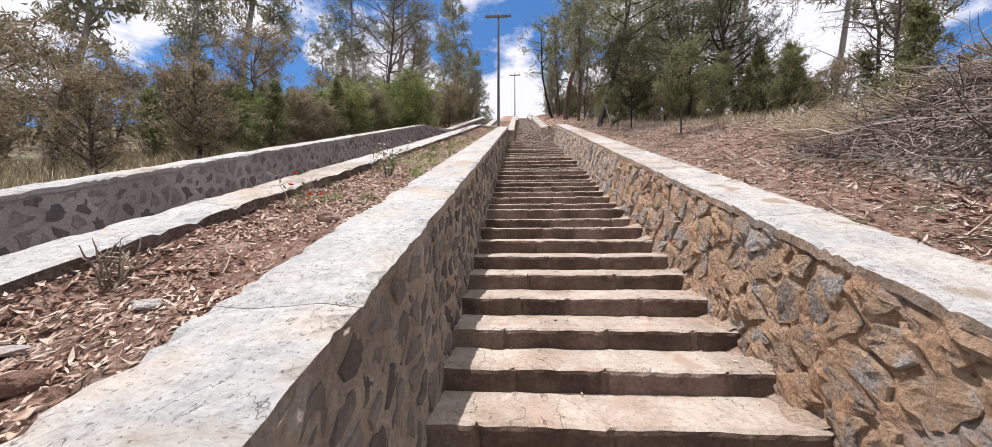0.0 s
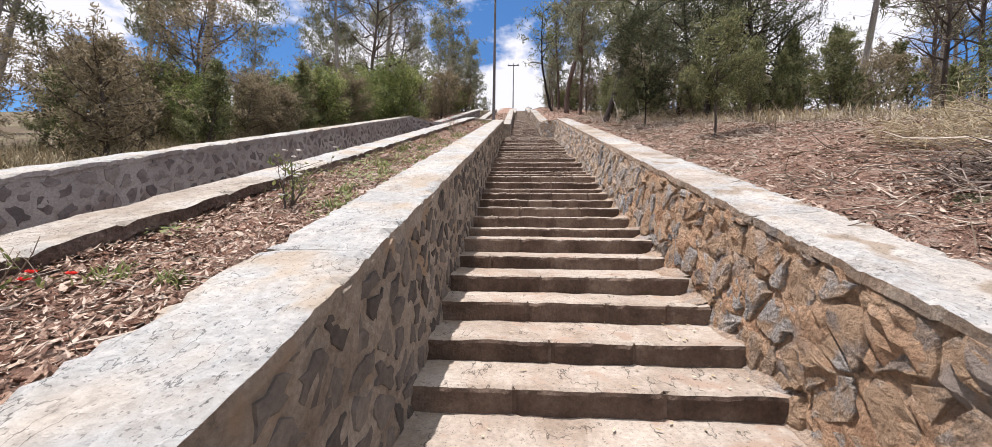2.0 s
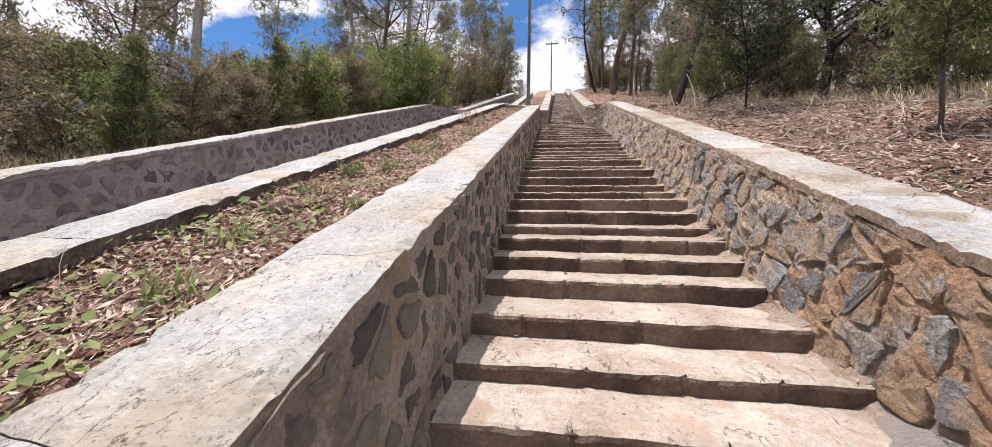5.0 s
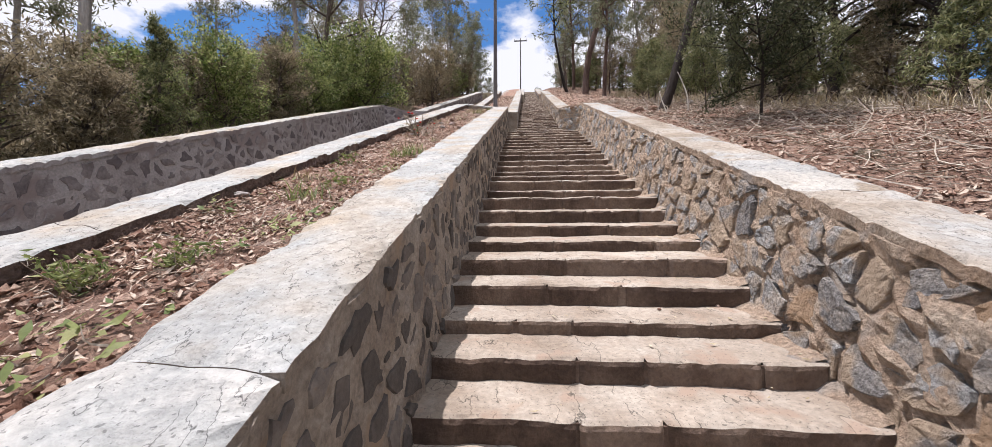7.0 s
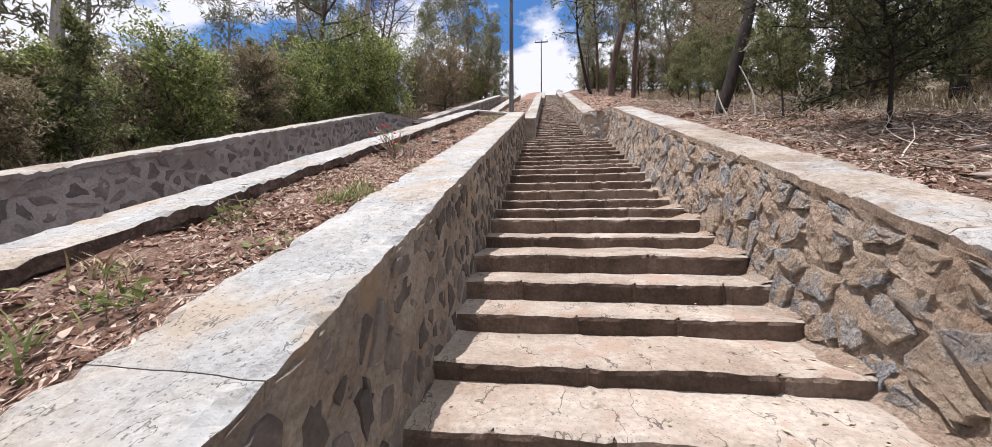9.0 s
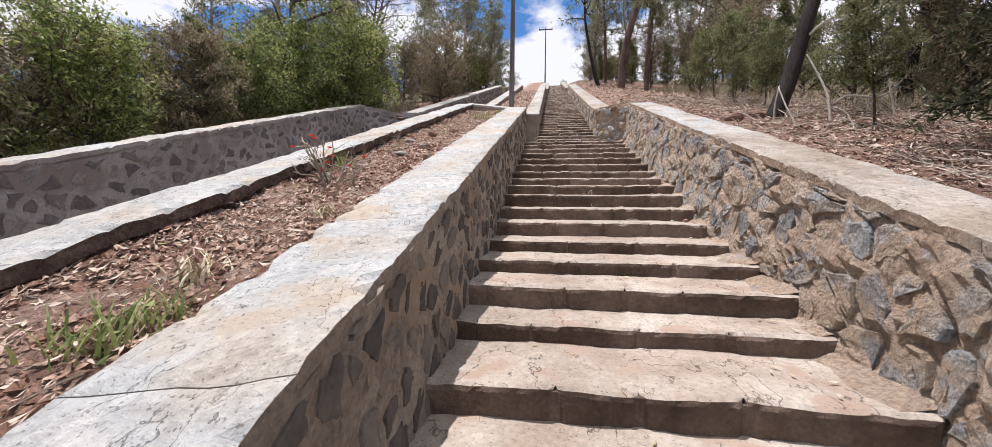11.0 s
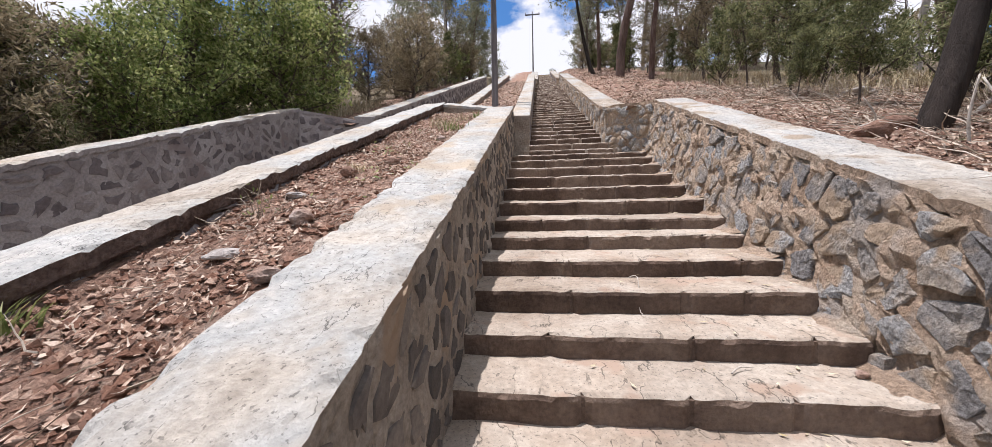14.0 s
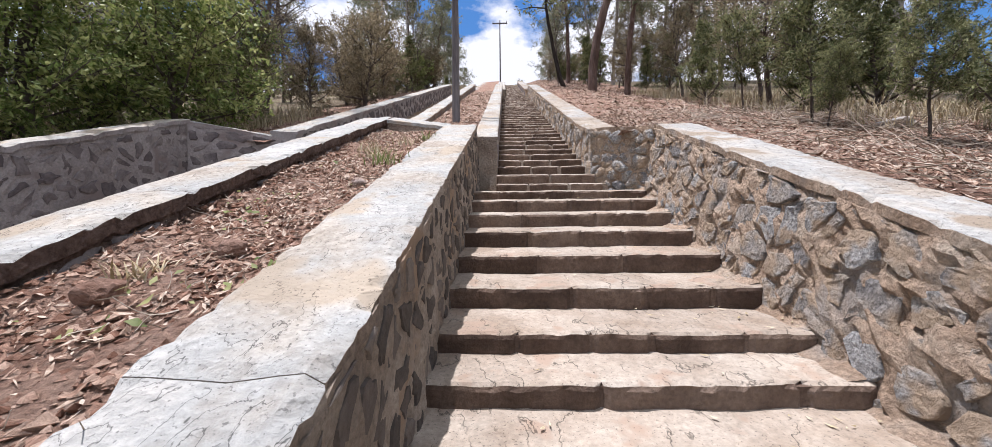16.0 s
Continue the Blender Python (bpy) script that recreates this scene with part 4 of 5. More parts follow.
# thickets beyond the far wall
for kind, x, y, s in (("juniper_b", -6.9, 7.8, 0.62), ("thorn", -8.8, 5.0, 0.5), ("juniper_b", -8.2, 9.6, 0.65), ("thorn", -9.8, 7.4, 0.6), ("thorn", -7.7, 10.6, 0.7), ("shrub", -6.8, 12.1, 0.56), ("shrub", -6.3, 13.8, 0.62),
                      ("juniper_b", -6.9, 15.5, 0.65), ("shrub", -6.1, 16.6, 0.6), ("shrub", -6.4, 17.8, 0.8), ("shrub", -5.5, 19.3, 0.9), ("juniper_b", -4.9, 26.1, 0.95), ("juniper_b", -6.3, 10.2, 0.45), ("juniper_b", -6.0, 11.2, 0.4),
                      ("juniper_b", -7.4, 6.2, 0.5), ("juniper_b", -10.5, 10.5, 0.7), ("thorn", -12.5, 5.8, 0.8), ("thorn", -14.5, 8.5, 0.9), ("gum", -14.0, 10.5, 0.7), ("gum", -16.5, 12.5, 0.8)):
    plant(kind, x, y, s, turn.randrange(2))
for k in range(20):
    plant(row.choice(("juniper_b", "juniper", "shrub", "juniper_b")), row.uniform(-8.8, -6.0), 8.6 + k * 0.58, row.uniform(0.40, 0.60), row.randrange(2))
for k in range(10):
    plant(row.choice(("juniper", "juniper_b", "thorn")), row.uniform(-12, -9), 10 + k * 1.5, row.uniform(0.38, 0.55), row.randrange(2))
for k in range(22):
    y = 20.5 + k * 1.2 + row.uniform(-0.5, 0.5)
    if abs(y - 26.1) < 1:
        continue
    plant(row.choice(("juniper", "juniper_b", "juniper_b", "shrub")), -5.9 + row.uniform(-0.9, 0.4), y, row.uniform(0.5, 0.85), row.randrange(2))
for k in range(20):
    plant(row.choice(("thorn", "juniper_b", "juniper", "thorn")), row.uniform(-20, -8.8), row.uniform(13, 45), row.uniform(0.4, 0.6), row.randrange(2))
for k in range(26):
    plant(row.choice(("gum", "bare", "gum", "thorn", "bare")), row.uniform(-26, -6.5), row.uniform(14, 64), row.uniform(0.7, 1.05), row.randrange(2))
for k in range(24):
    side = -1 if k % 2 else 1
    plant(row.choice(("gum", "juniper", "bare", "bare")), side * row.uniform(5, 42), row.uniform(55, 85), row.uniform(0.7, 1.0), 0)
for k in range(20):
    side = -1 if k % 2 else 1
    plant(row.choice(("gum", "juniper_b", "thorn", "thorn")), side * row.uniform(24, 45), row.uniform(14, 50), row.uniform(0.8, 1.1), 0)


# ---------------------------------------------------------------- power poles
def power_pole(x, y, z, h):
    root = tagged(new("power_pole"), "tall thin weathered wooden power pole with a crossarm", "pole", "poles up the hill")
    vs, fs = [], []
    tube(vs, fs, [Vector((0, 0, -0.3 + (h + 0.3) * k / 6)) for k in range(7)], [0.085 - 0.035 * k / 6 for k in range(7)], 10)
    part("post", mesh("post", vs, fs, POLE, True), root)
    bm = bmesh.new()
    bmesh.ops.create_cube(bm, size=1)
    bmesh.ops.scale(bm, verts=bm.verts, vec=(1.5, 0.09, 0.11))
    bmesh.ops.bevel(bm, geom=bm.edges[:], offset=0.012, segments=1)
    bmesh.ops.translate(bm, verts=bm.verts, vec=(0, -0.1, h - 0.35))
    part("crossarm", bm_mesh("crossarm", bm, POLE), root)
    for dx in (-0.68, 0.0, 0.68):
        vs, fs = [], []
        tube(vs, fs, [Vector((dx, -0.1, h - 0.30)), Vector((dx, -0.1, h - 0.2)), Vector((dx, -0.1, h - 0.17)), Vector((dx, -0.1, h - 0.1))], [0.015, 0.03, 0.045, 0.02], 8)
        part("insulator", mesh("insulator", vs, fs, IRON, True), root, "small grey insulator")
    root.matrix_basis = pose(x, y, z)
    return root


power_pole(-1.16, 21.3, soil_z(-1.16, 21.3), 6.95)
power_pole(-0.55, 52, bank(-0.55, 52), 8.0)
power_pole(-0.3, 80, bank(-0.3, 80), 8.0)
power_pole(-0.1, 110, bank(-0.1, 110), 8.0)


# ---------------------------------------------------------------- litter
def chips(name, n, x0, x1, y0, y1, height, material, seed, size=(0.02, 0.07), ratio=(0.12, 0.42), lift_to=0.03, thin=None):
    """Curled dead leaves and bark chips lying about, as one scatter."""
    g = np.random.default_rng(seed)
    x, y = g.uniform(x0, x1, n), g.uniform(y0, y1, n)
    if thin is not None:
        keep = np.array([thin(a, b) for a, b in zip(x, y)]) > g.random(n)
        x, y = x[keep], y[keep]
        n = len(x)
    z = np.array([height(a, b) for a, b in zip(x, y)]) + g.uniform(0.002, lift_to, n)
    a = g.uniform(0, 2 * np.pi, n)
    L, q = g.uniform(*size, n) * g.uniform(0.6, 1.4, n), g.uniform(*ratio, n)
    d = np.stack([np.cos(a), np.sin(a), g.normal(0, 0.28, n) + SLOPE * np.sin(a)], 1)
    s = np.stack([-np.sin(a), np.cos(a), g.normal(0, 0.35, n) + SLOPE * np.cos(a)], 1)
    c = np.stack([x, y, z], 1)
    hl, hw = (L * 0.5)[:, None], (L * q * 0.5)[:, None]
    curl = np.zeros((n, 3))
    curl[:, 2] = L * g.uniform(-0.1, 0.22, n)
    v = np.stack([c - d * hl + curl, c - s * hw, c + s * hw, c + d * hl + curl, c + d * hl * 0.2 - s * hw * 0.9, c - d * hl * 0.3 + s * hw * 0.8], 1).reshape(-1, 3)
    o = np.arange(n)[:, None] * 6
    f = np.concatenate([o + np.array([[0, 1, 5]]), o + np.array([[1, 4, 2]]), o + np.array([[1, 2, 5]]), o + np.array([[4, 3, 2]])], 0)
    return tagged(new(name, mesh(name, v.tolist(), f.tolist(), material)), "dead leaves, bark chips and mulch scattered on the soil", "leaf litter", kind="stuff")


def clods(name, n, x0, x1, y0, y1, height, material, seed, size):
    g = random.Random(seed)
    vs, fs = [], []
    for k in range(n):
        x, y = g.uniform(x0, x1), g.uniform(y0, y1)
        r = size * g.random() ** 2 + size * 0.15
        z = height(x, y) + r * 0.2
        o = len(vs)
        for dx, dy, dz in ((1, 0, 0), (0, 1, 0), (-1, 0, 0), (0, -1, 0), (0.2, 0.1, 0.8), (0, 0, -0.7)):
            vs.append((x + r * (dx + g.uniform(-0.35, 0.35)), y + r * (dy + g.uniform(-0.35, 0.35)), z + r * (dz + g.uniform(-0.3, 0.3))))
        for i in range(4):
            j = (i + 1) % 4
            fs += [(o + i, o + j, o + 4), (o + j, o + i, o + 5)]
    return tagged(new(name, mesh(name, vs, fs, material)), "small clods of red soil and gravel", "soil clods", kind="stuff")


def sticks(name, n, x0, x1, y0, y1, height, material, seed, length, radius=0.004, rise=0.05, label="dry twigs strewn on the ground", category="twigs", bend=0.22, heading=None):
    g = random.Random(seed)
    vs, fs = [], []
    for k in range(n):
        x, y = g.uniform(x0, x1), g.uniform(y0, y1)
        L = g.uniform(*length)
        a = g.uniform(0, 2 * math.pi) if heading is None else g.gauss(heading, 0.5) + math.pi * g.randrange(2)
        p = Vector((x, y, height(x, y) + g.uniform(0.005, rise)))
        d = Vector((math.cos(a), math.sin(a), SLOPE * math.sin(a) + g.gauss(0.03, 0.08)))
        pts, rad = limb(g, p, d, L, radius * g.uniform(0.5, 1.6), radius * 0.4, bend, 0, 5)
        low_by = max(0.0, max(height(q.x, q.y) - q.z for q in pts[1:]))
        pts = [q + Vector((0, 0, low_by * k / 5)) for k, q in enumerate(pts)]
        tube(vs, fs, pts, rad, 3)
    return tagged(new(name, mesh(name, vs, fs, material)), label, category, kind="stuff")


bed_thin = lambda a, b: (0.95 if wob(a, b, 2, 1.3) > -0.25 else 0.3) * (1.0 - 0.68 * smooth01((b - 10) / 3) + 0.55 * smooth01((b - 14.6) / 2))


def grass_field(name, n, x0, x1, y0, y1, seed, length, material, label):
    """Dry grass standing in loose clumps."""
    g = np.random.default_rng(seed)
    cx, cy = g.uniform(x0, x1, n // 14 + 1), g.uniform(y0, y1, n // 14 + 1)
    k = g.integers(0, len(cx), n)
    x, y = cx[k] + g.normal(0, 0.12, n), cy[k] + g.normal(0, 0.12, n)
    z = np.array([bank(a, b) for a, b in zip(x, y)]) - 0.02
    L = g.uniform(*length, n)
    a = g.uniform(0, 2 * np.pi, n)
    lean = np.stack([np.cos(a), np.sin(a), np.zeros(n)], 1) * (L * g.uniform(0.1, 0.7, n))[:, None]
    s = np.stack([-np.sin(a), np.cos(a), np.zeros(n)], 1) * 0.006
    p = np.stack([x, y, z], 1)
    upv = np.stack([np.zeros(n), np.zeros(n), L], 1)
    mid = p + upv * 0.6 + lean * 0.35
    v = np.stack([p - s, p + s, mid + s * 0.8, p + upv * 0.9 + lean, mid - s * 0.8], 1).reshape(-1, 3)
    o = np.arange(n)[:, None] * 5
    f = np.concatenate([o + np.array([[0, 1, 2]]), o + np.array([[0, 2, 4]]), o + np.array([[4, 2, 3]])], 0)
    return tagged(new(name, mesh(name, v.tolist(), f.tolist(), material)), label, "grass", kind="stuff")


grass_field("dry_grass", 26000, -13, -5.15, 1, 24, 17, (0.12, 0.5), STRAW, "dry yellow grass growing on the slope")
grass_field("dry_grass", 16000, 4.6, 12, 8, 28, 18, (0.1, 0.45), STRAW, "dry yellow grass growing under the trees")
grass_field("undergrowth", 9000, -12, -5.2, 1, 24, 19, (0.15, 0.6), OLIVE, "low olive undergrowth on the slope")
chips("leaf_litter", 70000, -1.93, -1.0, -1, 18.8, soil_z, LITTER, 3, (0.010, 0.055), (0.1, 0.38), thin=bed_thin)
chips("leaf_litter", 14000, 1.7, 5.5, 22, 46, lambda x, y: bank(x, y) + 0.01, LITTER, 15, (0.05, 0.16))
chips("leaf_litter", 9000, -7.0, -3.95, 18.9, 40, bank, LITTER, 16, (0.04, 0.13))
chips("leaf_litter", 6000, -1.7, -0.6, 19.2, 32, soil_z, LITTER, 5, (0.04, 0.1))
chips("leaf_litter", 5000, 1.64, 2.4, 18.3, 22, lambda x, y: bank(x, y) + 0.015, LITTER, 14, (0.03, 0.10))
chips("leaf_litter", 120000, 2.35, 6.8, -1, 22, lambda x, y: bank(x, y) + 0.015, LITTER, 4, (0.022, 0.085), (0.08, 0.34),  thin=lambda a, b: 0.95 if wob(a, b, 2, 0.8) > -0.4 else 0.5)
clods("soil_clods", 26000, -1.93, -1.0, -1, 18.8, soil_z, CLOD, 6, 0.024)
clods("soil_clods", 5000, 2.4, 6.5, -1, 20, lambda x, y: bank(x, y) + 0.015, CLOD, 7, 0.03)
sticks("twigs", 500, -1.8, -1.0, 0, 18.8, soil_z, TWIG, 8, (0.06, 0.25), 0.003)
sticks("twigs", 4200, 2.45, 6.8, -1, 20, lambda x, y: bank(x, y) + 0.015, TWIG, 9, (0.1, 0.6), 0.005, 0.08)
# heap of cut dry branches on the bank
heap = lambda x, y: bank(x, y) + 0.62 * smooth01(1.25 * (1 - math.hypot((x - 4.75) / 1.7, (y - 3.2) / 2.1)))
sticks("brush_heap", 5600, 3.35, 6.3, 1.2, 4.9, heap, BRUSH, 10, (0.2, 0.8), 0.006, 0.10, "heap of dry cut branches and brushwood on the bank", "brushwood", 0.2, 0.45)
sticks("brush_heap", 220, 3.7, 6.2, 1.4, 4.8, heap, TWIG, 20, (0.6, 1.5), 0.009, 0.22, "long pale branches sticking out of the brush heap", "brushwood", 0.25, 0.5)
sticks("dry_straw", 900, 3.7, 4.9, 4.4, 6.0, lambda x, y: heap(x, y) + 0.05, STRAW, 12, (0.15, 0.55), 0.003, 0.25, "loose dry straw and grass beside the brush heap", "straw", 0.5)
heap_bed = ribbon(3.05, 6.45, 1.0, 5.35, lambda x, y: heap(x, y) - 0.05, 0.12, 0.12, BRUSH, "heap_bed", 0.06)
tagged(new("brush_heap_core", heap_bed), "matted dead twigs and leaves inside the brush heap", "brushwood", kind="stuff")
# pale brushwood under the trees on the bank
sticks("brushwood", 900, 3.6, 9.0, 9.5, 22, bank, TWIG, 13, (0.3, 0.9), 0.005, 0.18, "pale dry brushwood lying under the trees", "brushwood", 0.4)


# ---------------------------------------------------------------- plants and stones of the bed
def blades(n, length, seed, spread=0.06, wide=0.008, out=0.5):
    g = random.Random(seed)
    vs, fs = [], []
    for k in range(n):
        a = g.uniform(0, 2 * math.pi)
        p = Vector((g.gauss(0, spread), g.gauss(0, spread), -0.01))
        d = Vector((math.cos(a) * out * g.random(), math.sin(a) * out * g.random(), 1)).normalized()
        s = Vector((-math.sin(a), math.cos(a), 0)) * wide
        L = length * g.uniform(0.5, 1.2)
        o = len(vs)
        for q in range(4):
            w = 1 - q / 3.2
            vs += [p - s * w, p + s * w]
            p = p + d * L / 3
            d = (d + Vector((math.cos(a) * 0.3, math.sin(a) * 0.3, -0.22))).normalized()
        for q in range(3):
            fs.append((o + 2 * q, o + 2 * q + 1, o + 2 * q + 3, o + 2 * q + 2))
    return vs, fs


def grass_tuft(x, y, size, material, label, seed):
    vs, fs = blades(48, 0.15 * size, seed, 0.06 * size)
    return tagged(new("grass_tuft", mesh("grass_tuft", vs, fs, material)), label, "grass"), x, y


def bush(name, label, seed, height, stems, leaf_n, leaf, material, flowers=0, petal=None, lean=0.5, wood=TWIG, wood_r=0.006):
    """A small woody plant: stems, twigs, leaves and, where it blooms, flowers of several petals."""
    g = random.Random(seed)
    root = tagged(new(name), label, "plant")
    vs, fs, spots = [], [], []
    for k in range(stems):
        a = g.uniform(0, 6.28)
        p, r = limb(g, Vector((g.gauss(0, 0.02), g.gauss(0, 0.02), -0.03)), Vector((math.cos(a) * lean, math.sin(a) * lean, 1)), height * g.uniform(0.6, 1.1), wood_r, wood_r * 0.4, 0.18, 0.02, 6)
        tube(vs, fs, p, r, 5)
        for q in range(5):
            i = g.randrange(2, 6)
            tp, tr = limb(g, p[i], Vector((g.gauss(0, 1), g.gauss(0, 1), g.gauss(0.6, 0.4))), height * g.uniform(0.15, 0.4), wood_r * 0.45, 0.0012, 0.2, 0, 3)
            tube(vs, fs, tp, tr, 3)
            spots.append(tp)
    part("stem", mesh("stem", vs, fs, wood, True), root, kind="stuff")
    if leaf_n:
        cs = []
        for k in range(leaf_n):
            tp = g.choice(spots)
            i = g.randrange(3)
            c = tp[i].lerp(tp[i + 1], g.random())
            cs.append((c.x + g.gauss(0, 0.02), c.y + g.gauss(0, 0.02), c.z + g.gauss(0, 0.02)))
        part("foliage", leaves_mesh("foliage", cs, [leaf] * leaf_n, 0.45, material, seed), root)
    for k in range(flowers):
        tp = g.choice(spots)
        fv, ff = [], []
        for ring, (rad, tilt, n) in enumerate(((0.022, 0.35, 6), (0.014, 0.9, 5))):
            for q in range(n):
                a = 2 * math.pi * (q + 0.5 * ring) / n
                d, s = Vector((math.cos(a), math.sin(a), tilt)), Vector((-math.sin(a), math.cos(a), 0))
                o = len(fv)
                fv += [Vector((0, 0, 0)), d * rad * 0.6 + s * rad * 0.5, d * rad + Vector((0, 0, rad * 0.2)), d * rad * 0.6 - s * rad * 0.5]
                ff.append((o, o + 1, o + 2, o + 3))
        f = part("flower", mesh("flower", [v + tp[-1] for v in fv], ff, petal), root, "small red flower" if petal == RED else "small white flower")
    return root


def lay(ob, x, y, z, size=1.0, yaw=0.0):
    ob.matrix_basis = pose(x, y, z, 0, 0, yaw) @ Matrix.Diagonal((size, size, size, 1))
    return ob


def in_bed(ob, x, y, size=1.0, yaw=0.0):
    return lay(ob, x, y, soil_z(x, y) - 0.01, size, yaw)


def rock(x, y, z, size, material, label, seed, flat=0.6):
    bm = bmesh.new()
    bmesh.ops.create_icosphere(bm, subdivisions=3, radius=size)
    for v in bm.verts:
        c = v.co.copy()
        q = c / size
        k = 1 + 0.28 * noise.noise(q * 1.1 + Vector((seed, 0, 0))) + 0.10 * noise.noise(q * 3 + Vector((0, seed, 0)))
        cut = min(1.0, 0.78 / max(0.01, abs(q.x * math.cos(seed) + q.y * math.sin(seed)) + 0.15 * abs(q.z)))
        v.co = Vector((c.x * 1.25, c.y * 0.9, c.z * flat)) * k * cut
    ob = tagged(new("rock", bm_mesh("rock", bm, material)), label, "rock")
    return lay(ob, x, y, z + size * flat * 0.5, 1, seed * 57)


in_bed(bush("dead_shrub", "leafless grey dead shrub with spiky twigs", 1, 0.30, 9, 0, 0, None, wood_r=0.006), -1.75, 1.56)
in_bed(bush("rose_bush", "thin rose bush with a few red flowers", 2, 0.42, 5, 60, 0.035, WEED, 6, RED, 0.45, TWIG, 0.004), -1.72, 2.85)
in_bed(bush("rose_bush", "thin rose bush with small white flowers", 3, 0.52, 6, 90, 0.034, WEED, 10, WHITE, 0.4, TWIG, 0.004), -1.72, 4.7)
in_bed(bush("sapling", "small sapling with pale yellow-green leaves and white blossom", 4, 0.54, 4, 70, 0.05, WEED, 6, WHITE, 0.35, BARK, 0.009), -1.52, 4.22)
in_bed(bush("leafy_weed", "low dense green weed", 5, 0.20, 9, 260, 0.038, WEED, 0, None, 0.7, TWIG, 0.003), -1.70, 7.5)
in_bed(bush("leafy_weed", "low dense green weed", 6, 0.18, 8, 200, 0.036, WEED, 0, None, 0.6, TWIG, 0.003), -1.45, 7.66)
in_bed(bush("leafy_weed", "small dry weed with a few green leaves", 7, 0.22, 6, 70, 0.045, WEED, 0, None, 0.6, TWIG, 0.003), -1.37, 8.9)
in_bed(bush("dead_shrub", "leafless thin dead shrub", 8, 0.30, 5, 0, 0, None, wood_r=0.004), -1.45, 11.9)
in_bed(bush("rose_bush", "spiky leafless rose bush with red flowers", 9, 0.46, 15, 40, 0.03, WEED, 12, RED, 0.75, TWIG, 0.009), -1.62, 12.0)
in_bed(bush("dead_shrub", "dry weed stalks with a few leaves", 10, 0.28, 7, 20, 0.03, WEED, 0, None, 0.5, TWIG, 0.003), -1.70, 13.6)
in_bed(bush("leafy_weed", "small weed with narrow green leaves", 11, 0.24, 6, 60, 0.05, WEED, 0, None, 0.6, TWIG, 0.003), -1.72, 9.8)
GREENISH, DRY = "tuft of green and yellow grass in the bed", "tuft of dry yellow grass in the bed"
tg = random.Random(5)
for k, (x, y, s, mt) in enumerate(((-1.17, 4.24, 1.0, WEED), (-1.35, 4.7, 0.9, WEED), (-1.6, 3.2, 0.7, WEED), (-1.3, 3.15, 0.6, WEED), (-1.28, 5.6, 1.0, WEED), (-1.5, 6.1, 0.9, WEED), (-1.2, 6.6, 0.8, WEED),
                                   (-1.47, 8.65, 1.2, WEED), (-1.2, 10.3, 1.1, WEED), (-1.3, 10.2, 1.0, WEED), (-1.35, 10.6, 0.9, STRAW), (-1.86, 12.6, 1.0, WEED), (-1.23, 11.3, 0.7, STRAW),
                                   (-1.6, 14.6, 0.9, STRAW), (-1.22, 16.6, 1.3, WEED), (-1.4, 16.9, 1.3, STRAW), (-1.6, 17.3, 1.2, STRAW), (-1.3, 17.6, 1.2, STRAW), (-1.1, 17.9, 1.0, WEED), (-1.75, 7.0, 1.0, STRAW), (-1.78, 9.2, 0.9, STRAW))):
    ob, _, _ = grass_tuft(x, y, s, mt, GREENISH if mt is WEED else DRY, 40 + k)
    in_bed(ob, x, y)
# the white piece at y = 8.6 is trash, given a rock's shape
for k, (x, y, s, mt, lb) in enumerate(((-1.27, 2.48, 0.055, ROCK, "tan angular rock on the soil"), (-1.39, 1.37, 0.05, PALEROCK, "flat pale rock on the soil"), (-1.55, 1.1, 0.04, PALEROCK, "small pale rock on the soil"),
                                       (-1.3, 0.95, 0.04, ROCK, "reddish rock on the soil"), (-1.9, 8.6, 0.05, PALEROCK, "white scrap of trash beside the kerb, drawn as a stone"), (-1.6, 6.55, 0.07, ROCK, "reddish rock on the soil"), (-1.78, 12.2, 0.035, PALEROCK, "pale stone on the soil"),
                                       (-1.5, 13.1, 0.06, PALEROCK, "flat grey stone on the soil"), (-1.72, 13.95, 0.055, PALEROCK, "flat grey stone on the soil"), (-1.37, 14.8, 0.05, ROCK, "angular reddish rock on the soil"),
                                       (-1.58, 14.44, 0.06, ROCK, "angular pinkish rock on the soil"), (-1.39, 13.5, 0.055, ROCK, "reddish rock on the soil"), (-1.2, 15.9, 0.04, ROCK, "reddish rock on the soil"), (-1.15, 12.9, 0.04, ROCK, "reddish rock on the soil"))):
    rock(x, y, soil_z(x, y) + 0.012, s * 1.2, mt, lb, k + 1.0, 0.35 if mt is PALEROCK else 0.7)

# low ground weeds spread over the bed
chips("ground_weed", 2600, -1.9, -1.05, 3.6, 9.5, lambda x, y: soil_z(x, y) + 0.02, WEED, 51, (0.02, 0.06), (0.3, 0.6), 0.05, thin=lambda a, b: 0.9 if wob(a, b, 12, 1.7) > 0.12 else 0.03)
chips("ground_weed", 900, -1.9, -1.05, 9.5, 18.5, lambda x, y: soil_z(x, y) + 0.02, WEED, 52, (0.02, 0.05), (0.3, 0.6), 0.05, thin=lambda a, b: 0.9 if wob(a, b, 12, 1.7) > 0.3 else 0.02)
# on the bank
rock(2.55, 14.9, bank(2.55, 14.9), 0.11, ROCK, "dark brown broken rock beside the wall", 21.0, 0.8)
# this rock shape stands in for a log at the trunk's foot
rock(2.98, 15.2, bank(2.98, 15.2), 0.12, ROCK, "brown log at the foot of the dark tree, drawn as a rock", 22.0, 0.7)
rock(4.9, 18.2, bank(4.9, 18.2), 0.28, PALEROCK, "flat white rock under the trees", 23.0, 0.3)
rock(2.75, 10.5, bank(2.75, 10.5), 0.08, ROCK, "small tan rock on the bank", 24.0, 0.4)
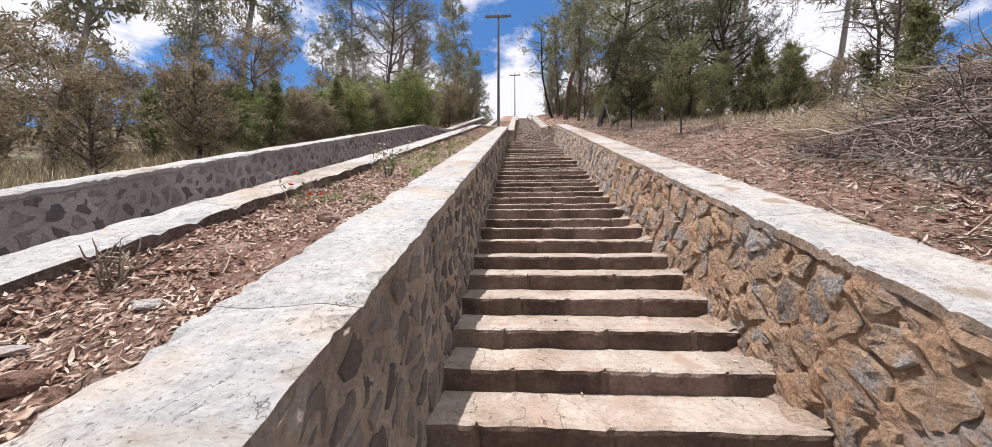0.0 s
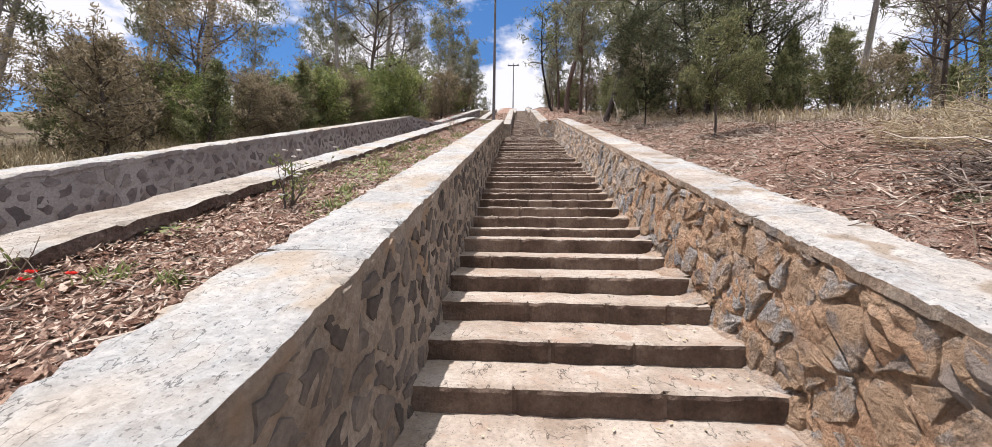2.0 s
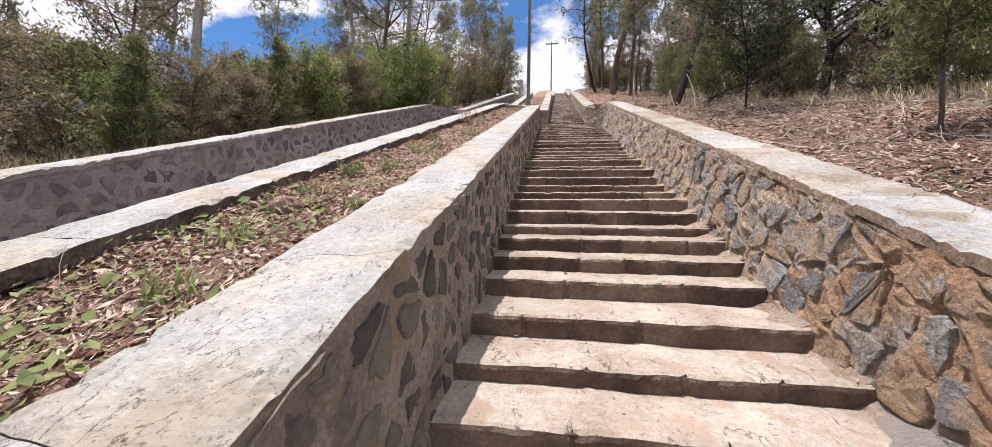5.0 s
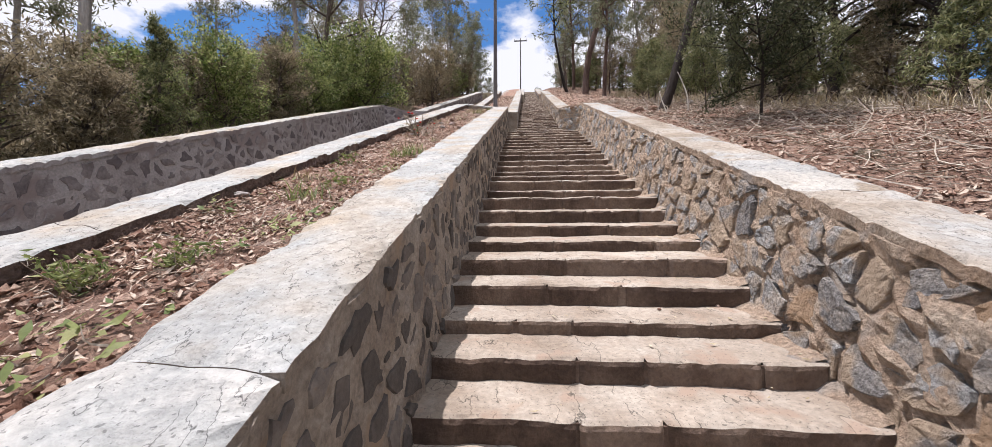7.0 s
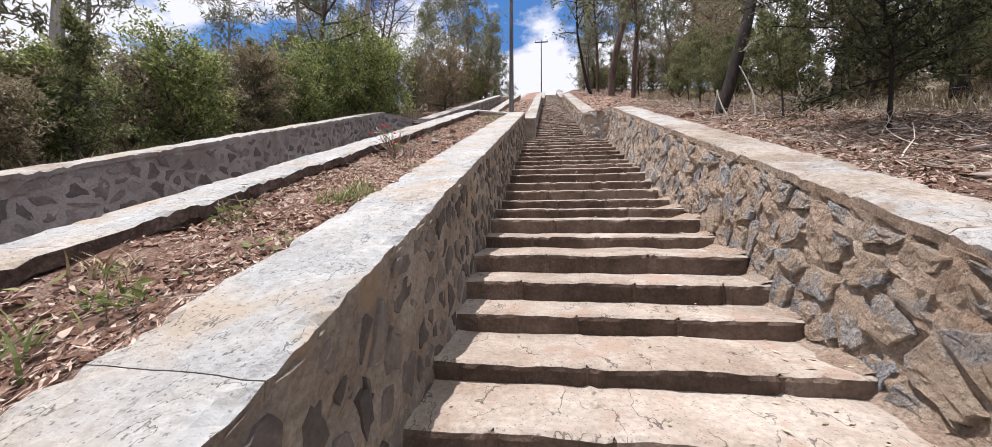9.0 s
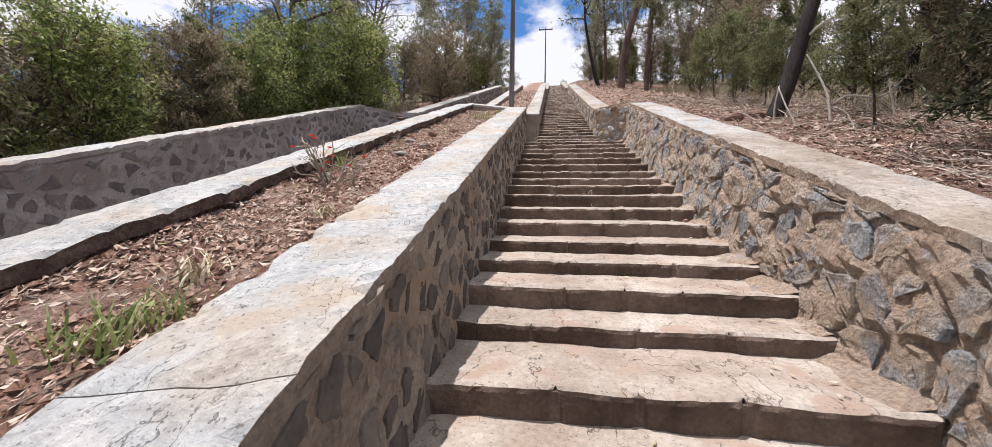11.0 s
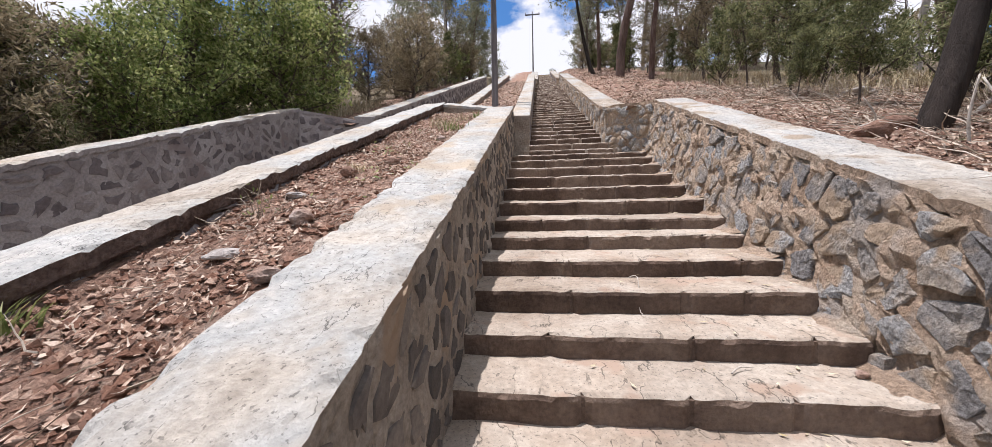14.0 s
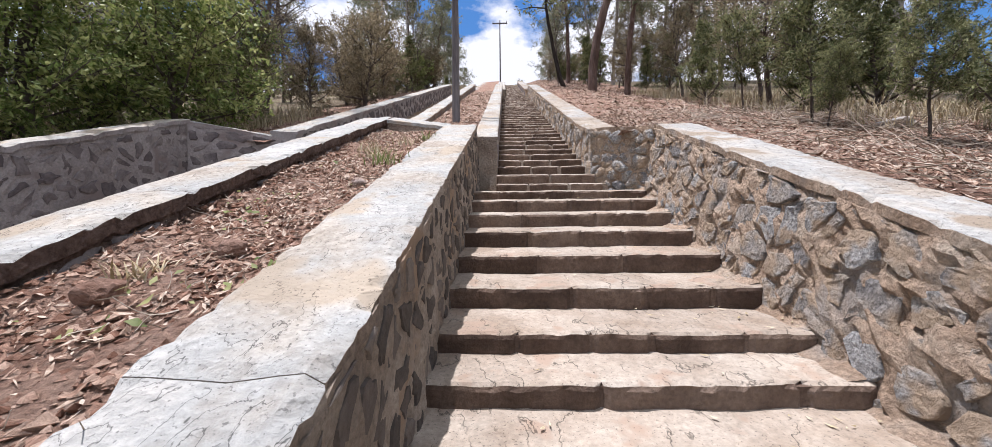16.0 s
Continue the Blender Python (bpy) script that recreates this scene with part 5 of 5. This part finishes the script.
rock(3.3, 11.1, bank(3.3, 11.1), 0.09, ROCK, "small tan rock on the bank", 25.0, 0.4)


def fallen_branch(pts, r, label):
    vs, fs = [], []
    P = [Vector(p) for p in pts]
    fine = []
    for k in range(len(P) - 1):
        for q in range(4):
            a, b, c, d = P[max(0, k - 1)], P[k], P[k + 1], P[min(len(P) - 1, k + 2)]
            t = q / 4
            fine.append(0.5 * ((2 * b) + (c - a) * t + (2 * a - 5 * b + 4 * c - d) * t * t + (3 * b - a - 3 * c + d) * t ** 3))
    fine.append(P[-1])
    base = fine[0].copy()
    tube(vs, fs, [p - base for p in fine], [r * (1 - 0.6 * k / len(fine)) for k in range(len(fine))], 6)
    ob = tagged(new("bare_branch", mesh("bare_branch", vs, fs, PALEWOOD, True)), label, "branch")
    ob.location = base
    return ob


PALEWOOD = surface("bleached_wood", [(0.36, 0.31, 0.26), (0.48, 0.43, 0.37), (0.58, 0.53, 0.47)], 8, 40, 0.9, 0.3, 0.01)
zb = bank(3.0, 14.5)
fallen_branch([(2.85, 14.5, zb - 0.05), (2.84, 14.5, zb + 0.2), (2.88, 14.48, zb + 0.48)], 0.013, "bleached dry stick leaning by the dark trunk")
fallen_branch([(2.92, 14.2, zb - 0.1), (2.86, 14.3, zb + 0.18), (2.84, 14.42, zb + 0.44)], 0.013, "bleached dry stick leaning by the dark trunk")
fallen_branch([(3.42, 14.4, zb - 0.08), (3.44, 14.5, zb + 0.35), (3.38, 14.65, zb + 0.75), (3.33, 14.72, zb + 0.95)], 0.018, "bleached bent dry branch against the dark trunk")
fallen_branch([(3.55, 15.1, zb + 1.35), (3.75, 14.9, zb + 1.5), (4.0, 14.7, zb + 1.3), (4.15, 14.6, zb + 0.7), (4.2, 14.5, zb - 0.05)], 0.02, "bleached arching dry branch against the dark trunk")
fallen_branch([(2.6, 15.3, bank(2.6, 15.3) - 0.02), (2.85, 15.25, zb + 0.35), (2.75, 15.25, zb + 0.55)], 0.014, "thin bleached dry stick standing in the litter")
zc = bank(4.6, 16)
fallen_branch([(4.3, 16.0, zc - 0.03), (4.6, 15.9, zc + 0.25), (5.0, 15.8, zc + 0.2), (5.3, 15.8, zc + 0.45)], 0.025, "bleached crooked fallen branch on the bank")

# sandy dirt gathered at the foot of the rubble wall, step by step
dv, df = [], []
dr = random.Random(9)
for y, z, d, r in lower:
    nx, ny = 6, 5
    o = len(dv)
    reach = dr.uniform(0.2, 0.42)
    for j in range(ny + 1):
        for i in range(nx + 1):
            s, t = i / nx, j / ny
            xx = 1.69 - reach * s * (0.75 + 0.35 * wob(y, j, 2, 0.7))
            yy = y + 0.035 + (d - 0.01) * t
            h = (0.085 + 0.04 * wob(xx, yy, 6, 7)) * (1 - s) ** 1.6 * (0.45 + 0.55 * t) - 0.012 * s - (0.02 if j == 0 else 0)
            dv.append((xx, yy, z + 0.008 + h + 0.006 * wob(xx, yy, 1, 30)))
    for j in range(ny):
        for i in range(nx):
            a = o + j * (nx + 1) + i
            df.append((a, a + nx + 1, a + nx + 2, a + 1))
tagged(new("sandy_dirt", mesh("sandy_dirt", dv, df, MORTAR_TAN, True)), "loose orange sand and dirt on the step ends below the wall", "dirt", kind="stuff")


def tread_z(y):
    best = lower[0]
    for s in lower:
        if s[0] + 0.03 < y:
            best = s
    return best[1] + 0.024 * min(1.0, max(0.0, (y - best[0]) / best[2]))


g = np.random.default_rng(31)
cv, cf = [], []
for k in range(420):
    y = g.uniform(1.5, 18)
    x = 1.62 - abs(g.normal(0, 0.35)) if k % 3 else g.uniform(-0.4, 1.5)
    if x < -0.45:
        continue
    a, L, w = g.uniform(0, 6.28), g.uniform(0.006, 0.035), g.uniform(0.003, 0.010)
    z = tread_z(y) + 0.010
    o = len(cv)
    ca, sa = math.cos(a), math.sin(a)
    for u, v, h in ((-L, 0, 0.004), (0, -w, 0), (L, 0, 0.006), (0, w, 0)):
        cv.append((x + u * ca - v * sa, y + u * sa + v * ca, z + h))
    cf.append((o, o + 1, o + 2, o + 3))
tagged(new("fallen_leaves", mesh("fallen_leaves", cv, cf, STRAW)), "few dead leaves and bark bits on the steps", "leaf litter", kind="stuff")
fallen_branch([(0.55, 14.35, tread_z(14.35) + 0.012), (0.58, 14.2, tread_z(14.2) + 0.05), (0.56, 14.05, tread_z(14.05) + 0.02), (0.62, 13.9, tread_z(13.9) + 0.03)], 0.004, "thin bleached twig lying on a step")
# seed pods and leaf clumps borrow the rock shape; only the reddish one is stone
for x, y, size, lb in ((0.15, 7.83, 0.017, "small dark seed pod lying on a step, drawn as a rock"), (0.98, 8.95, 0.014, "small dark seed pod lying on a step, drawn as a rock"), (1.42, 9.05, 0.026, "small brown clump of dead leaves on a step, drawn as a rock"),
                       (1.5, 13.58, 0.03, "reddish broken stone on a step end"), (0.62, 10.35, 0.02, "small brown clump of dead leaves on a step, drawn as a rock"), (0.3, 3.3, 0.014, "small dark seed pod lying on a step, drawn as a rock")):
    rock(x, y, tread_z(y) + 0.002, size, ROCK, lb, 30 + 7 * x + y, 0.6)
fallen_branch([(0.88, 13.55, tread_z(13.55) + 0.012), (0.94, 13.6, tread_z(13.6) + 0.022), (1.02, 13.62, tread_z(13.62) + 0.012)], 0.005, "short bleached twig lying on a step")
